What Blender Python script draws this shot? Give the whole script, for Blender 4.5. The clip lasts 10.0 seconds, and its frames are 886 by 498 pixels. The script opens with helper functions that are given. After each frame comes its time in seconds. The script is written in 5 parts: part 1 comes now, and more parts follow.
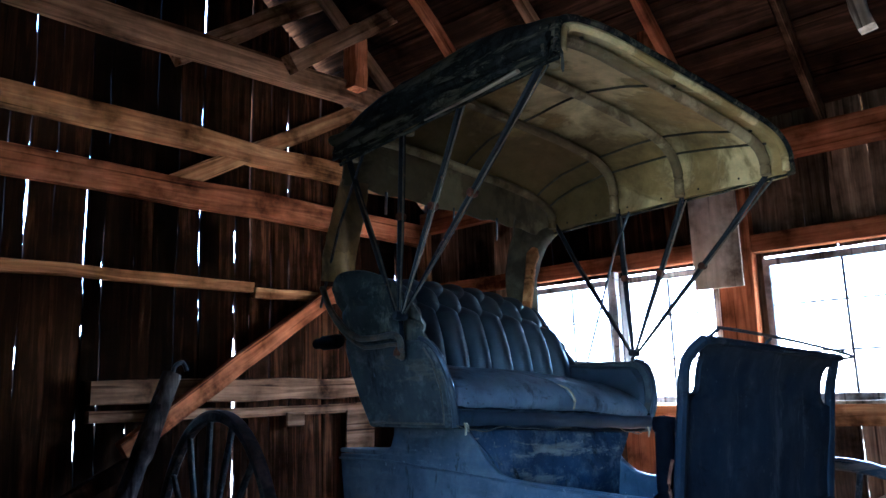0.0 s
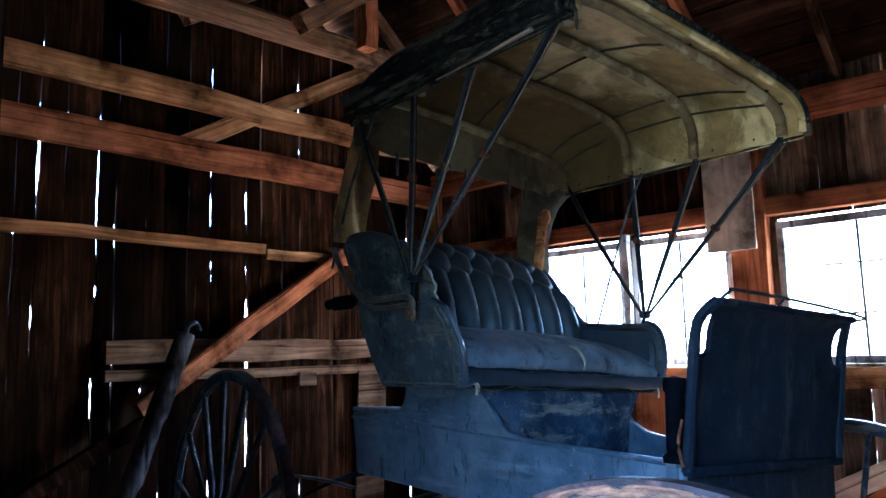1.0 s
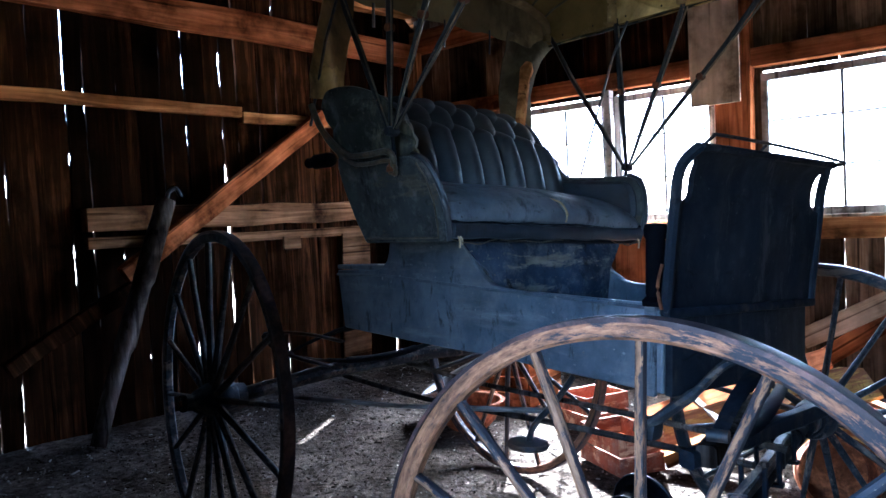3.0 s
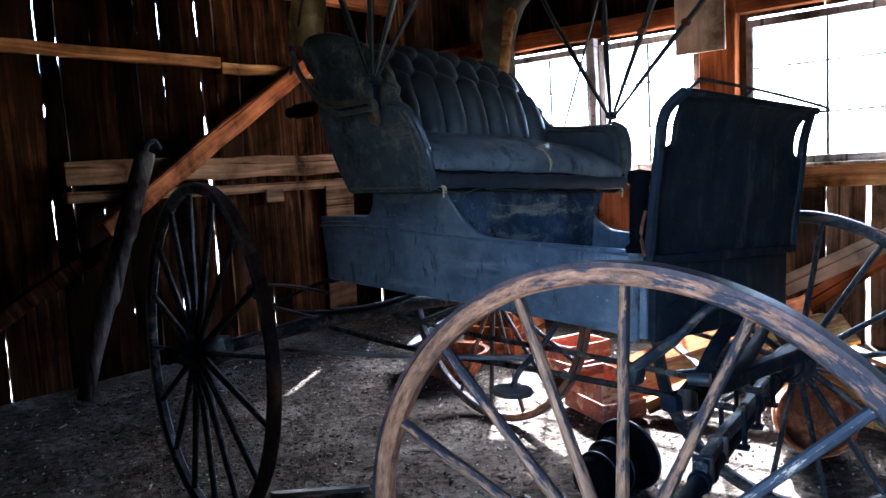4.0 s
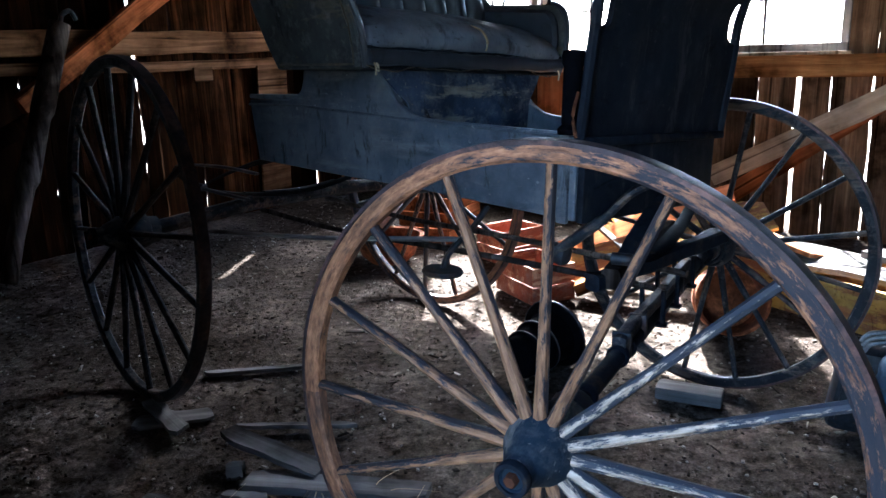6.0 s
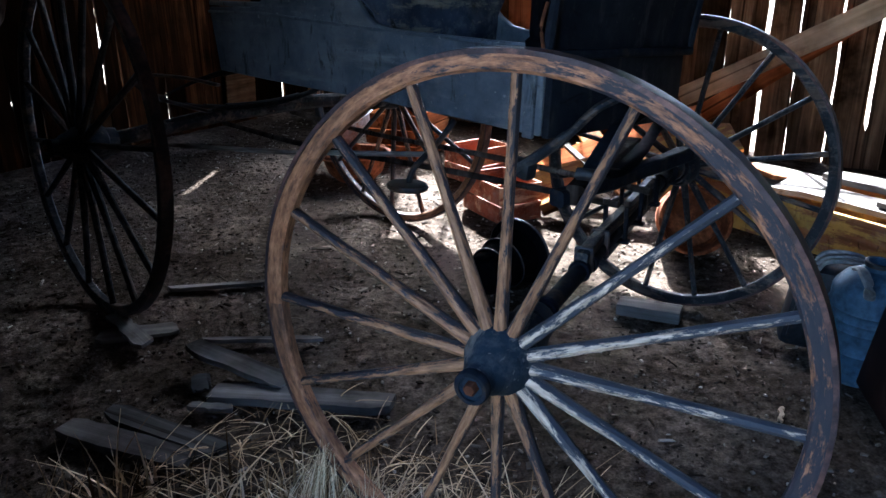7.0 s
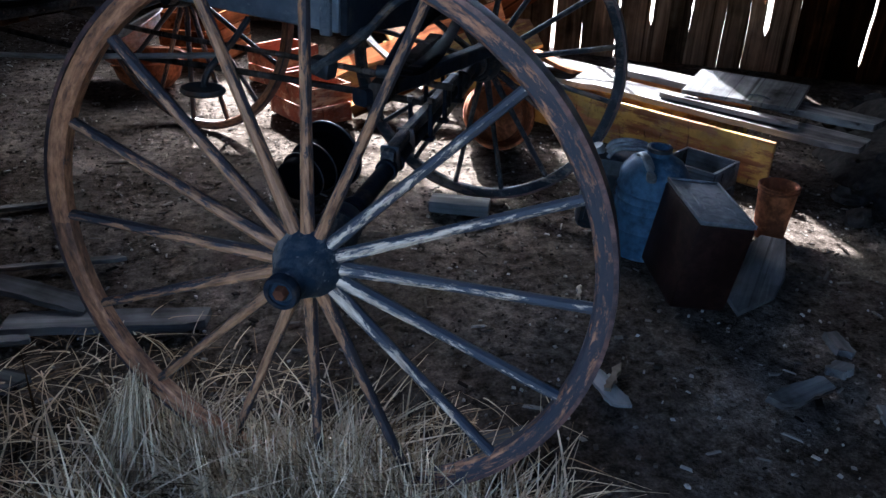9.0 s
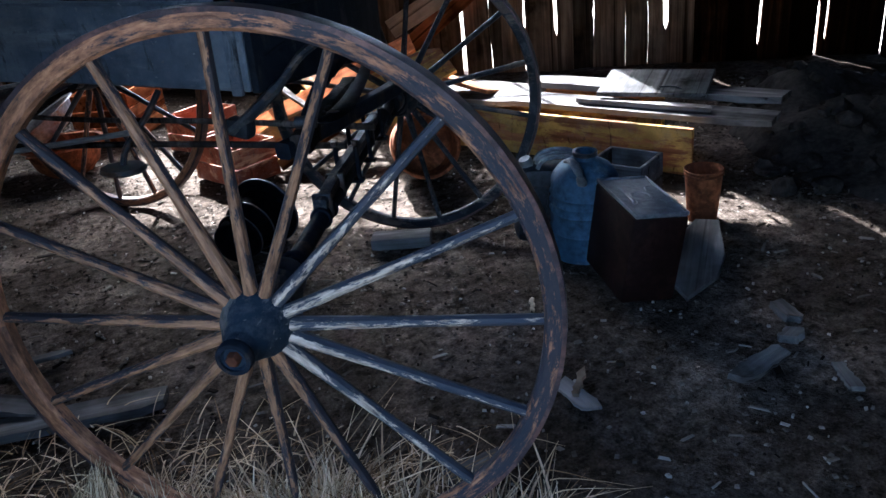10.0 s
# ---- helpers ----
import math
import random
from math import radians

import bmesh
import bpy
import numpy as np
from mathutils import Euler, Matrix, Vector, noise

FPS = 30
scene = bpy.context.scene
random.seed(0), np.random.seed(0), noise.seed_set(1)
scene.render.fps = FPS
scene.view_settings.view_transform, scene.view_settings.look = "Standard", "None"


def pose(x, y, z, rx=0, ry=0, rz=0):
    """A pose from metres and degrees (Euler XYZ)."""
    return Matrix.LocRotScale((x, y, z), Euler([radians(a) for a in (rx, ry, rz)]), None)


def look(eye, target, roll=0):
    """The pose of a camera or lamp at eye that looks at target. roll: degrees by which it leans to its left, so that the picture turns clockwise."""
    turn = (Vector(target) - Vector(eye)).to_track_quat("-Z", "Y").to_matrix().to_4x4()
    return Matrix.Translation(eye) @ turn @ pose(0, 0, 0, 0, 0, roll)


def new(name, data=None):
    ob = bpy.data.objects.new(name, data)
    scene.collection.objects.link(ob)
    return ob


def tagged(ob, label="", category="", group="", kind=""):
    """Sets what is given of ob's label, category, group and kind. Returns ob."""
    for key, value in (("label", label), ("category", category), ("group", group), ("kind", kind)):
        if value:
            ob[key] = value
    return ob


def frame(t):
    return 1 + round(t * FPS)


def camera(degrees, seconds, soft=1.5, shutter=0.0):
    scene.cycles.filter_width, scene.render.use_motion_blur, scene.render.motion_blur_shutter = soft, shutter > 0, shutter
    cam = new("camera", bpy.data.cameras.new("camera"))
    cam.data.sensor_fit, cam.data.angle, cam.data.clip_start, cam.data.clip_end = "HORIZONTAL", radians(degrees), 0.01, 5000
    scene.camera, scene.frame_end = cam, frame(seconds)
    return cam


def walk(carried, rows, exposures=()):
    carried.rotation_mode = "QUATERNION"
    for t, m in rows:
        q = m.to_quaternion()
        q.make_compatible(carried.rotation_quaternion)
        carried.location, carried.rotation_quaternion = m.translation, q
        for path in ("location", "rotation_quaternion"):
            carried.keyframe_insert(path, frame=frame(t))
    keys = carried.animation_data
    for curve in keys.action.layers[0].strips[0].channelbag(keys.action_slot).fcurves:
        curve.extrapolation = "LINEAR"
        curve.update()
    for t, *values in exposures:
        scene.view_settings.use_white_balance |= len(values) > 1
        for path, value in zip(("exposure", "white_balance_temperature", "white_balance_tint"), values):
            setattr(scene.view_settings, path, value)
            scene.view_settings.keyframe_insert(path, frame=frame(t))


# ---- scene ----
cam = camera(60.0, 10.0)
PATH = [
    (0, (0.001, -0.000, 1.263), (0.001, 1.967, 1.626), -1.86),
    (0.5, (-0.003, 0.011, 1.258), (-0.022, 1.988, 1.557), -1.13),
    (1, (-0.001, 0.003, 1.259), (-0.032, 1.985, 1.527), -1.59),
    (1.5, (-0.003, 0.001, 1.257), (-0.037, 1.990, 1.466), -2.18),
    (2, (-0.002, 0.009, 1.248), (-0.020, 2.007, 1.335), -2.48),
    (3.5, (-0.003, 0.022, 1.225), (0.014, 2.017, 1.082), -3.07),
    (4, (-0.002, 0.026, 1.220), (0.034, 2.014, 1.012), -3.28),
    (4.5, (-0.001, 0.027, 1.214), (0.038, 2.005, 0.925), -3.30),
    (5, (0.003, 0.030, 1.209), (0.088, 1.996, 0.851), -3.11),
    (6.5, (0.020, 0.032, 1.191), (0.232, 1.931, 0.601), -1.21),
    (7, (0.025, 0.033, 1.181), (0.273, 1.891, 0.484), -0.62),
    (7.5, (0.031, 0.035, 1.173), (0.343, 1.841, 0.372), 0.25),
    (8, (0.035, 0.035, 1.169), (0.407, 1.796, 0.298), 1.46),
    (8.5, (0.046, 0.034, 1.169), (0.576, 1.730, 0.251), 3.33),
    (9, (0.052, 0.022, 1.175), (0.720, 1.667, 0.254), 1.58),
    (9.5, (0.054, 0.018, 1.178), (0.757, 1.666, 0.289), -3.45),
    (10, (0.061, 0.011, 1.181), (0.864, 1.632, 0.328), -6.36),
]
EXPOSURES = [(0, 5.4, 4050, 7), (2.2, 5.28, 4300, 8), (3.5, 5.12, 4720, 11), (5, 4.95, 4850, 11), (6.5, 4.38, 5150, 11), (8, 3.86, 5100, 12), (10, 3.86, 5050, 12)]
walk(cam, [(t, look(eye, target, roll)) for t, eye, target, roll in PATH], EXPOSURES)

# ---- frames of reference: the barn (x towards the window wall, y towards the back wall) and the buggy (x ahead, y to its far side)
BARN = pose(0, 0, 0, 0, 0, 48.45)
BUGGY = pose(-0.285, 3.218, 0, 0, 0, -52.0)
WIN_A, BACK_B, FRONT_B, SIDE_A = 5.21, 4.85, -1.5, 0.22

# ---- light
SUN_EL, SUN_AZ = 34.7, 30.0
WINDOW_W = 3.3
sun_dir = BARN.to_3x3() @ Vector((math.cos(radians(SUN_AZ)) * math.cos(radians(SUN_EL)), math.sin(radians(SUN_AZ)) * math.cos(radians(SUN_EL)), math.sin(radians(SUN_EL))))
world = bpy.data.worlds.new("sky")
scene.world = world
world.use_nodes = True
wn = world.node_tree
sky = wn.nodes.new("ShaderNodeTexSky")
sky.sky_type = "NISHITA"
sky.sun_disc = False
sky.sun_elevation = radians(SUN_EL)
sky.sun_rotation = math.atan2(sun_dir.x, sun_dir.y)
bg = wn.nodes["Background"]
bg.inputs["Strength"].default_value = 0.15
wn.links.new(sky.outputs["Color"], bg.inputs["Color"])
sun = new("sun", bpy.data.lights.new("sun", "SUN"))
sun.data.energy = 5.0
sun.data.angle = radians(0.55)
sun.data.color = (1.0, 0.93, 0.82)
sun.matrix_world = look((0, 0, 20), Vector((0, 0, 20)) - sun_dir)

# the sky's light in the three window openings
for b0, b1, share in ((0.80, 1.76, 0.12), (2.07, 2.82, 1.3), (2.89, 3.62, 1.4)):
    lamp = new("window_light", bpy.data.lights.new("window_light", "AREA"))
    lamp.data.shape, lamp.data.size, lamp.data.size_y = "RECTANGLE", b1 - b0, 0.9
    lamp.data.energy = WINDOW_W * (b1 - b0) * share
    lamp.data.spread = radians(72)
    lamp.data.color = (1.0, 0.95, 0.86)
    eye = BARN @ Vector((WIN_A + 0.42, (b0 + b1) / 2 + 0.12, 1.78))
    lamp.matrix_world = look(eye, eye + BARN.to_3x3() @ Vector((-0.58, -0.36, -0.74)))


# ---- materials
def material(name, rough=0.8, metal=0.0, spec=0.3):
    m = bpy.data.materials.new(name)
    m.use_nodes = True
    b = m.node_tree.nodes["Principled BSDF"]
    b.inputs["Roughness"].default_value = rough
    b.inputs["Metallic"].default_value = metal
    b.inputs["Specular IOR Level"].default_value = spec
    return m, m.node_tree, b


def coords(nt, scale=(1, 1, 1), rand=True):
    """Object coordinates, stretched, shifted at random from object to object."""
    tc = nt.nodes.new("ShaderNodeTexCoord")
    mp = nt.nodes.new("ShaderNodeMapping")
    mp.inputs["Scale"].default_value = scale
    nt.links.new(tc.outputs["Object"], mp.inputs["Vector"])
    if rand:
        info = nt.nodes.new("ShaderNodeObjectInfo")
        mul = nt.nodes.new("ShaderNodeMath")
        mul.operation = "MULTIPLY"
        mul.inputs[1].default_value = 37.0
        nt.links.new(info.outputs["Random"], mul.inputs[0])
        nt.links.new(mul.outputs[0], mp.inputs["Location"])
    return mp.outputs["Vector"]


def ramp(nt, fac, stops):
    r = nt.nodes.new("ShaderNodeValToRGB")
    while len(r.color_ramp.elements) < len(stops):
        r.color_ramp.elements.new(0.5)
    for e, (p, c) in zip(r.color_ramp.elements, stops):
        e.position, e.color = p, (*c, 1) if len(c) == 3 else c
    nt.links.new(fac, r.inputs["Fac"])
    return r.outputs["Color"]


def noise_of(nt, vec, scale, detail=6, rough=0.6, distort=0.0):
    n = nt.nodes.new("ShaderNodeTexNoise")
    n.inputs["Scale"].default_value = scale
    n.inputs["Detail"].default_value = detail
    n.inputs["Roughness"].default_value = rough
    n.inputs["Distortion"].default_value = distort
    nt.links.new(vec, n.inputs["Vector"])
    return n.outputs["Fac"]


def mixed(nt, fac, a, b, blend="MIX"):
    m = nt.nodes.new("ShaderNodeMix")
    m.data_type, m.blend_type = "RGBA", blend
    for sock, val in ((m.inputs[0], fac), (m.inputs[6], a), (m.inputs[7], b)):
        if isinstance(val, (int, float)):
            sock.default_value = val
        elif isinstance(val, tuple):
            sock.default_value = (*val, 1)
        else:
            nt.links.new(val, sock)
    return m.outputs[2]


def bumped(nt, b, height, strength=0.3, dist=0.005):
    n = nt.nodes.new("ShaderNodeBump")
    n.inputs["Strength"].default_value = strength
    n.inputs["Distance"].default_value = dist
    nt.links.new(height, n.inputs["Height"])
    nt.links.new(n.outputs["Normal"], b.inputs["Normal"])


def step(nt, fac, lo, hi):
    return ramp(nt, fac, [(lo, (0, 0, 0)), (hi, (1, 1, 1))])


def wood(name, dark, mid, light, along=2, grain=14.0, rough=0.85, worn=None, tone=0.5, high=1.25):
    """Sawn or weathered wood with its grain along one axis of the object."""
    m, nt, b = material(name, rough, 0, 0.06)
    sc = [grain] * 3
    sc[along] = grain * 0.06
    v = coords(nt, sc)
    fine = noise_of(nt, v, 2.2, 8, 0.65, 0.6)
    v2 = coords(nt, (1.6, 1.6, 1.6))
    blot = noise_of(nt, v2, 1.5, 5, 0.6)
    col = ramp(nt, fine, [(0.25, dark), (0.5, mid), (0.75, light)])
    info = nt.nodes.new("ShaderNodeObjectInfo")
    shade = ramp(nt, info.outputs["Random"], [(0, (tone, tone, tone)), (1, (high, high * 0.95, high * 0.9))])
    col = mixed(nt, 1.0, col, shade, "MULTIPLY")
    stain = ramp(nt, blot, [(0.34, (0.16, 0.13, 0.11)), (0.47, (0.8, 0.77, 0.75)), (0.64, (1.35, 1.3, 1.25))])
    col = mixed(nt, 1.0, col, stain, "MULTIPLY")
    vor = nt.nodes.new("ShaderNodeTexVoronoi")
    vs = [3.0] * 3
    vs[along] = 0.9
    nt.links.new(coords(nt, vs), vor.inputs["Vector"])
    vor.inputs["Scale"].default_value = 1.0
    knot = ramp(nt, vor.outputs["Distance"], [(0.03, (0.18, 0.12, 0.09)), (0.09, (1, 1, 1))])
    col = mixed(nt, 0.8, col, knot, "MULTIPLY")
    cs = [grain * 3.2] * 3
    cs[along] = grain * 0.035
    crack = noise_of(nt, coords(nt, cs), 1.0, 4, 0.55, 0.4)
    col = mixed(nt, 0.85, col, ramp(nt, crack, [(0.34, (0.16, 0.12, 0.10)), (0.42, (1, 1, 1)), (0.62, (1, 1, 1)), (0.72, (1.35, 1.3, 1.25))]), "MULTIPLY")
    if worn:
        col = mixed(nt, step(nt, noise_of(nt, v2, 3.0, 6, 0.7), 0.5, 0.6), col, worn)
    nt.links.new(col, b.inputs["Base Color"])
    bumped(nt, b, fine, 0.7, 0.006)
    return m


def painted(name, paint, under, amount=0.5, along=0, rough=0.55, dust=0.15, dustcol=(0.3, 0.28, 0.25), spec=0.12, edge=0.06):
    """Old paint, worn through to what lies under it."""
    m, nt, b = material(name, rough, 0, spec)
    sc = [9.0] * 3
    sc[along] = 2.0
    v = coords(nt, sc)
    n1 = noise_of(nt, v, 1.6, 9, 0.72, 0.3)
    lo = 0.62 - amount * 0.3
    wear = step(nt, n1, lo, lo + edge)
    n2 = noise_of(nt, coords(nt, (4, 4, 4)), 1.2, 6, 0.65)
    pc = mixed(nt, 1.0, paint, ramp(nt, n2, [(0.3, (0.36, 0.36, 0.40)), (0.5, (0.9, 0.9, 0.9)), (0.7, (1.55, 1.5, 1.42))]), "MULTIPLY")
    gs = [40.0] * 3
    gs[along] = 3.0
    grain = noise_of(nt, coords(nt, gs), 1.0, 5, 0.6)
    uc = mixed(nt, 1.0, under, ramp(nt, grain, [(0.3, (0.5, 0.45, 0.4)), (0.7, (1.35, 1.3, 1.25))]), "MULTIPLY")
    col = mixed(nt, wear, pc, uc)
    ss = [11.0] * 3
    ss[along] = 30.0
    streak = noise_of(nt, coords(nt, ss), 0.8, 8, 0.7, 0.6)
    col = mixed(nt, 0.9, col, ramp(nt, streak, [(0.33, (0.16, 0.15, 0.14)), (0.43, (1, 1, 1)), (0.66, (1, 1, 1)), (0.76, (1.5, 1.45, 1.35))]), "MULTIPLY")
    chips = noise_of(nt, coords(nt, (60, 60, 60)), 1.0, 3, 0.5)
    col = mixed(nt, step(nt, chips, 0.68, 0.72), col, uc)
    d = step(nt, noise_of(nt, coords(nt, (7, 7, 7)), 2.0, 8, 0.75), 0.5, 0.85)
    dm = nt.nodes.new("ShaderNodeMath")
    dm.operation = "MULTIPLY"
    dm.inputs[1].default_value = dust * 3
    nt.links.new(d, dm.inputs[0])
    col = mixed(nt, dm.outputs[0], col, dustcol)
    nt.links.new(col, b.inputs["Base Color"])
    nt.links.new(ramp(nt, n1, [(0.3, (rough,) * 3), (0.7, (min(1, rough + 0.3),) * 3)]), b.inputs["Roughness"])
    bumped(nt, b, n1, 0.25, 0.003)
    return m


def metalish(name, base, rust, amount=0.5, rough=0.6, metal=0.5, scale=6.0, spec=0.12):
    m, nt, b = material(name, rough, metal, spec)
    n = noise_of(nt, coords(nt, (scale,) * 3), 1.5, 9, 0.7, 0.4)
    lo = 0.65 - amount * 0.35
    col = mixed(nt, step(nt, n, lo, lo + 0.12), base, rust)
    n2 = noise_of(nt, coords(nt, (scale * 7,) * 3), 1.0, 4, 0.6)
    col = mixed(nt, 1.0, col, ramp(nt, n2, [(0.3, (0.6, 0.6, 0.6)), (0.7, (1.3, 1.3, 1.3))]), "MULTIPLY")
    nt.links.new(col, b.inputs["Base Color"])
    bumped(nt, b, n, 0.3, 0.003)
    return m


def polar(nt, around, across):
    """Coordinates that run round the y axis, for grain that follows a rim."""
    tc = nt.nodes.new("ShaderNodeTexCoord")
    sep = nt.nodes.new("ShaderNodeSeparateXYZ")
    nt.links.new(tc.outputs["Object"], sep.inputs[0])

    def calc(op, p, q=None):
        n = nt.nodes.new("ShaderNodeMath")
        n.operation = op
        for sock, val in zip(n.inputs, (p, q)):
            if isinstance(val, (int, float)):
                sock.default_value = val
            elif val is not None:
                nt.links.new(val, sock)
        return n.outputs[0]
    th = calc("ARCTAN2", sep.outputs["Z"], sep.outputs["X"])
    r = calc("SQRT", calc("ADD", calc("MULTIPLY", sep.outputs["X"], sep.outputs["X"]), calc("MULTIPLY", sep.outputs["Z"], sep.outputs["Z"])))
    cmb = nt.nodes.new("ShaderNodeCombineXYZ")
    for sock, val in zip(cmb.inputs, (calc("MULTIPLY", th, around), calc("MULTIPLY", r, across), calc("MULTIPLY", sep.outputs["Y"], across))):
        nt.links.new(val, sock)
    return cmb.outputs[0]


def rim_wood(name, bare, paint, amount, lop=0.0):
    """Bent rim wood: long grain round the wheel, dark weather stains, some paint left."""
    m, nt, b = material(name, 0.7, 0, 0.3)
    grain = noise_of(nt, polar(nt, 14, 110), 1.0, 8, 0.65, 0.3)
    patch = noise_of(nt, polar(nt, 7, 60), 1.0, 9, 0.75, 0.2)
    big = noise_of(nt, polar(nt, 1.2, 4), 1.0, 4, 0.6)
    col = mixed(nt, 1.0, bare, ramp(nt, grain, [(0.32, (0.30, 0.26, 0.25)), (0.5, (0.9, 0.85, 0.8)), (0.68, (1.6, 1.55, 1.5))]), "MULTIPLY")
    col = mixed(nt, 1.0, col, ramp(nt, big, [(0.35, (0.28, 0.30, 0.36)), (0.5, (0.85, 0.82, 0.8)), (0.65, (1.2, 1.15, 1.1))]), "MULTIPLY")
    tc = nt.nodes.new("ShaderNodeTexCoord")
    sep = nt.nodes.new("ShaderNodeSeparateXYZ")
    nt.links.new(tc.outputs["Object"], sep.inputs[0])
    shift = nt.nodes.new("ShaderNodeMath")
    shift.operation = "MULTIPLY_ADD"
    shift.inputs[1].default_value = -lop
    nt.links.new(sep.outputs["X"], shift.inputs[0])
    nt.links.new(patch, shift.inputs[2])
    lo = 0.40 + amount * 0.2
    col = mixed(nt, ramp(nt, shift.outputs[0], [(lo - 0.06, (0.95, 0.95, 0.95)), (lo - 0.01, (0.3, 0.3, 0.3)), (lo + 0.04, (0, 0, 0))]), col, paint)
    nt.links.new(col, b.inputs["Base Color"])
    bumped(nt, b, grain, 0.5, 0.003)
    return m


def spoke_wood(name, bare, paint, lo):
    """Weathered spoke: streaked grey-brown wood, paint left in flakes, more towards the rim."""
    m, nt, b = material(name, 0.7, 0, 0.3)
    grain = noise_of(nt, coords(nt, (18, 120, 120)), 1.0, 7, 0.65, 0.3)
    flake = noise_of(nt, coords(nt, (15, 75, 75)), 1.0, 9, 0.74, 0.3)
    col = mixed(nt, 1.0, bare, ramp(nt, grain, [(0.32, (0.30, 0.26, 0.24)), (0.5, (0.85, 0.82, 0.79)), (0.68, (1.3, 1.27, 1.25))]), "MULTIPLY")
    info = nt.nodes.new("ShaderNodeObjectInfo")
    bias = nt.nodes.new("ShaderNodeMath")
    bias.operation = "MULTIPLY_ADD"
    bias.inputs[1].default_value, bias.inputs[2].default_value = 0.16, -0.08
    nt.links.new(info.outputs["Random"], bias.inputs[0])
    # the paint is rubbed off the outer faces and stays in the hollows between the spokes
    sep = nt.nodes.new("ShaderNodeSeparateXYZ")
    nt.links.new(coords(nt, (1, 1, 1), False), sep.inputs[0])
    total = flake
    size = nt.nodes.new("ShaderNodeMath")
    size.operation = "ABSOLUTE"
    nt.links.new(sep.outputs["Z"], size.inputs[0])
    for value, gain, shift in ((bias.outputs[0], 1.0, 0.02), (sep.outputs["Y"], -6.0, -0.04), (size.outputs[0], -9.0, 0.06)):
        add = nt.nodes.new("ShaderNodeMath")
        add.operation = "MULTIPLY_ADD"
        add.inputs[1].default_value = gain
        nt.links.new(value, add.inputs[0])
        nt.links.new(total, add.inputs[2])
        lift = nt.nodes.new("ShaderNodeMath")
        lift.inputs[1].default_value = shift
        nt.links.new(add.outputs[0], lift.inputs[0])
        total = lift.outputs[0]
    col = mixed(nt, ramp(nt, total, [(lo - 0.02, (0.94, 0.94, 0.94)), (lo + 0.015, (0.25, 0.25, 0.25)), (lo + 0.05, (0, 0, 0))]), col, paint)
    nt.links.new(col, b.inputs["Base Color"])
    bumped(nt, b, flake, 0.4, 0.002)
    return m


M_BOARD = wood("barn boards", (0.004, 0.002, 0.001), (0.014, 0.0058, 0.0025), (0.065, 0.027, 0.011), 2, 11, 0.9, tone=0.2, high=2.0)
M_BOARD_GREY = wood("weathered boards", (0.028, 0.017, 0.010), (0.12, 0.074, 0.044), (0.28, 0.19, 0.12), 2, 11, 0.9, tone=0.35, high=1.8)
M_ROOF = wood("roof boards", (0.006, 0.003, 0.002), (0.022, 0.010, 0.005), (0.07, 0.032, 0.016), 1, 9, 0.9)
M_BEAM = wood("beam wood", (0.06, 0.022, 0.006), (0.32, 0.142, 0.048), (0.60, 0.33, 0.125), 0, 9, 0.85, tone=0.6, high=1.3)
M_BEAM_RED = wood("red beam wood", (0.07, 0.018, 0.006), (0.30, 0.098, 0.034), (0.52, 0.20, 0.075), 0, 9, 0.85, tone=0.75)
M_PALE = wood("pale plank", (0.34, 0.27, 0.19), (0.48, 0.39, 0.29), (0.58, 0.49, 0.37), 2, 8, 0.85, tone=0.85)
M_PALE_BEAM = wood("pale brace wood", (0.26, 0.19, 0.12), (0.42, 0.33, 0.23), (0.58, 0.48, 0.36), 0, 8, 0.85, tone=0.85)
M_GIRT = wood("dark stained and dimmed timber", (0.045, 0.022, 0.010), (0.16, 0.082, 0.040), (0.32, 0.18, 0.095), 0, 9, 0.85, tone=0.6)
M_GREY = wood("grey weathered wood", (0.07, 0.068, 0.066), (0.155, 0.153, 0.15), (0.28, 0.276, 0.27), 0, 12, 0.9)
M_WHEEL = spoke_wood("worn spoke", (0.25, 0.128, 0.064), (0.010, 0.012, 0.017), 0.585)
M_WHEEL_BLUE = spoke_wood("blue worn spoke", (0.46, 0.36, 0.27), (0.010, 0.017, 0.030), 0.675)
M_RIM = rim_wood("worn rim", (0.31, 0.150, 0.076), (0.013, 0.017, 0.025), 0.46, 0.19)
M_HUB = painted("hub paint", (0.010, 0.016, 0.024), (0.09, 0.085, 0.080), 0.3, 1, 0.5, 0.08)
M_WHEEL_DARK = painted("dark wheel paint", (0.016, 0.018, 0.022), (0.10, 0.075, 0.060), 0.30, 0, 0.55)
M_BODY = painted("blue black body paint", (0.078, 0.090, 0.108), (0.15, 0.162, 0.175), 0.36, 0, 0.45, 0.10, spec=0.2, edge=0.20)
M_BODY_DARK = painted("dark dash paint", (0.006, 0.008, 0.012), (0.028, 0.028, 0.030), 0.22, 2, 0.5, 0.02, spec=0.08)
M_IRON = metalish("old iron", (0.03, 0.032, 0.036), (0.09, 0.055, 0.035), 0.35, 0.55, 0.6)
M_IRON_DARK = metalish("black iron", (0.010, 0.012, 0.016), (0.04, 0.028, 0.020), 0.3, 0.6, 0.0)
M_RUST_DARK = metalish("dark rust", (0.07, 0.025, 0.012), (0.13, 0.05, 0.022), 0.5, 0.8, 0.2)
M_TYRE = metalish("iron tyre", (0.045, 0.032, 0.032), (0.12, 0.062, 0.048), 0.5, 0.5, 0.15)
M_RUST = metalish("rust", (0.14, 0.045, 0.018), (0.36, 0.12, 0.045), 0.5, 0.85, 0.1)
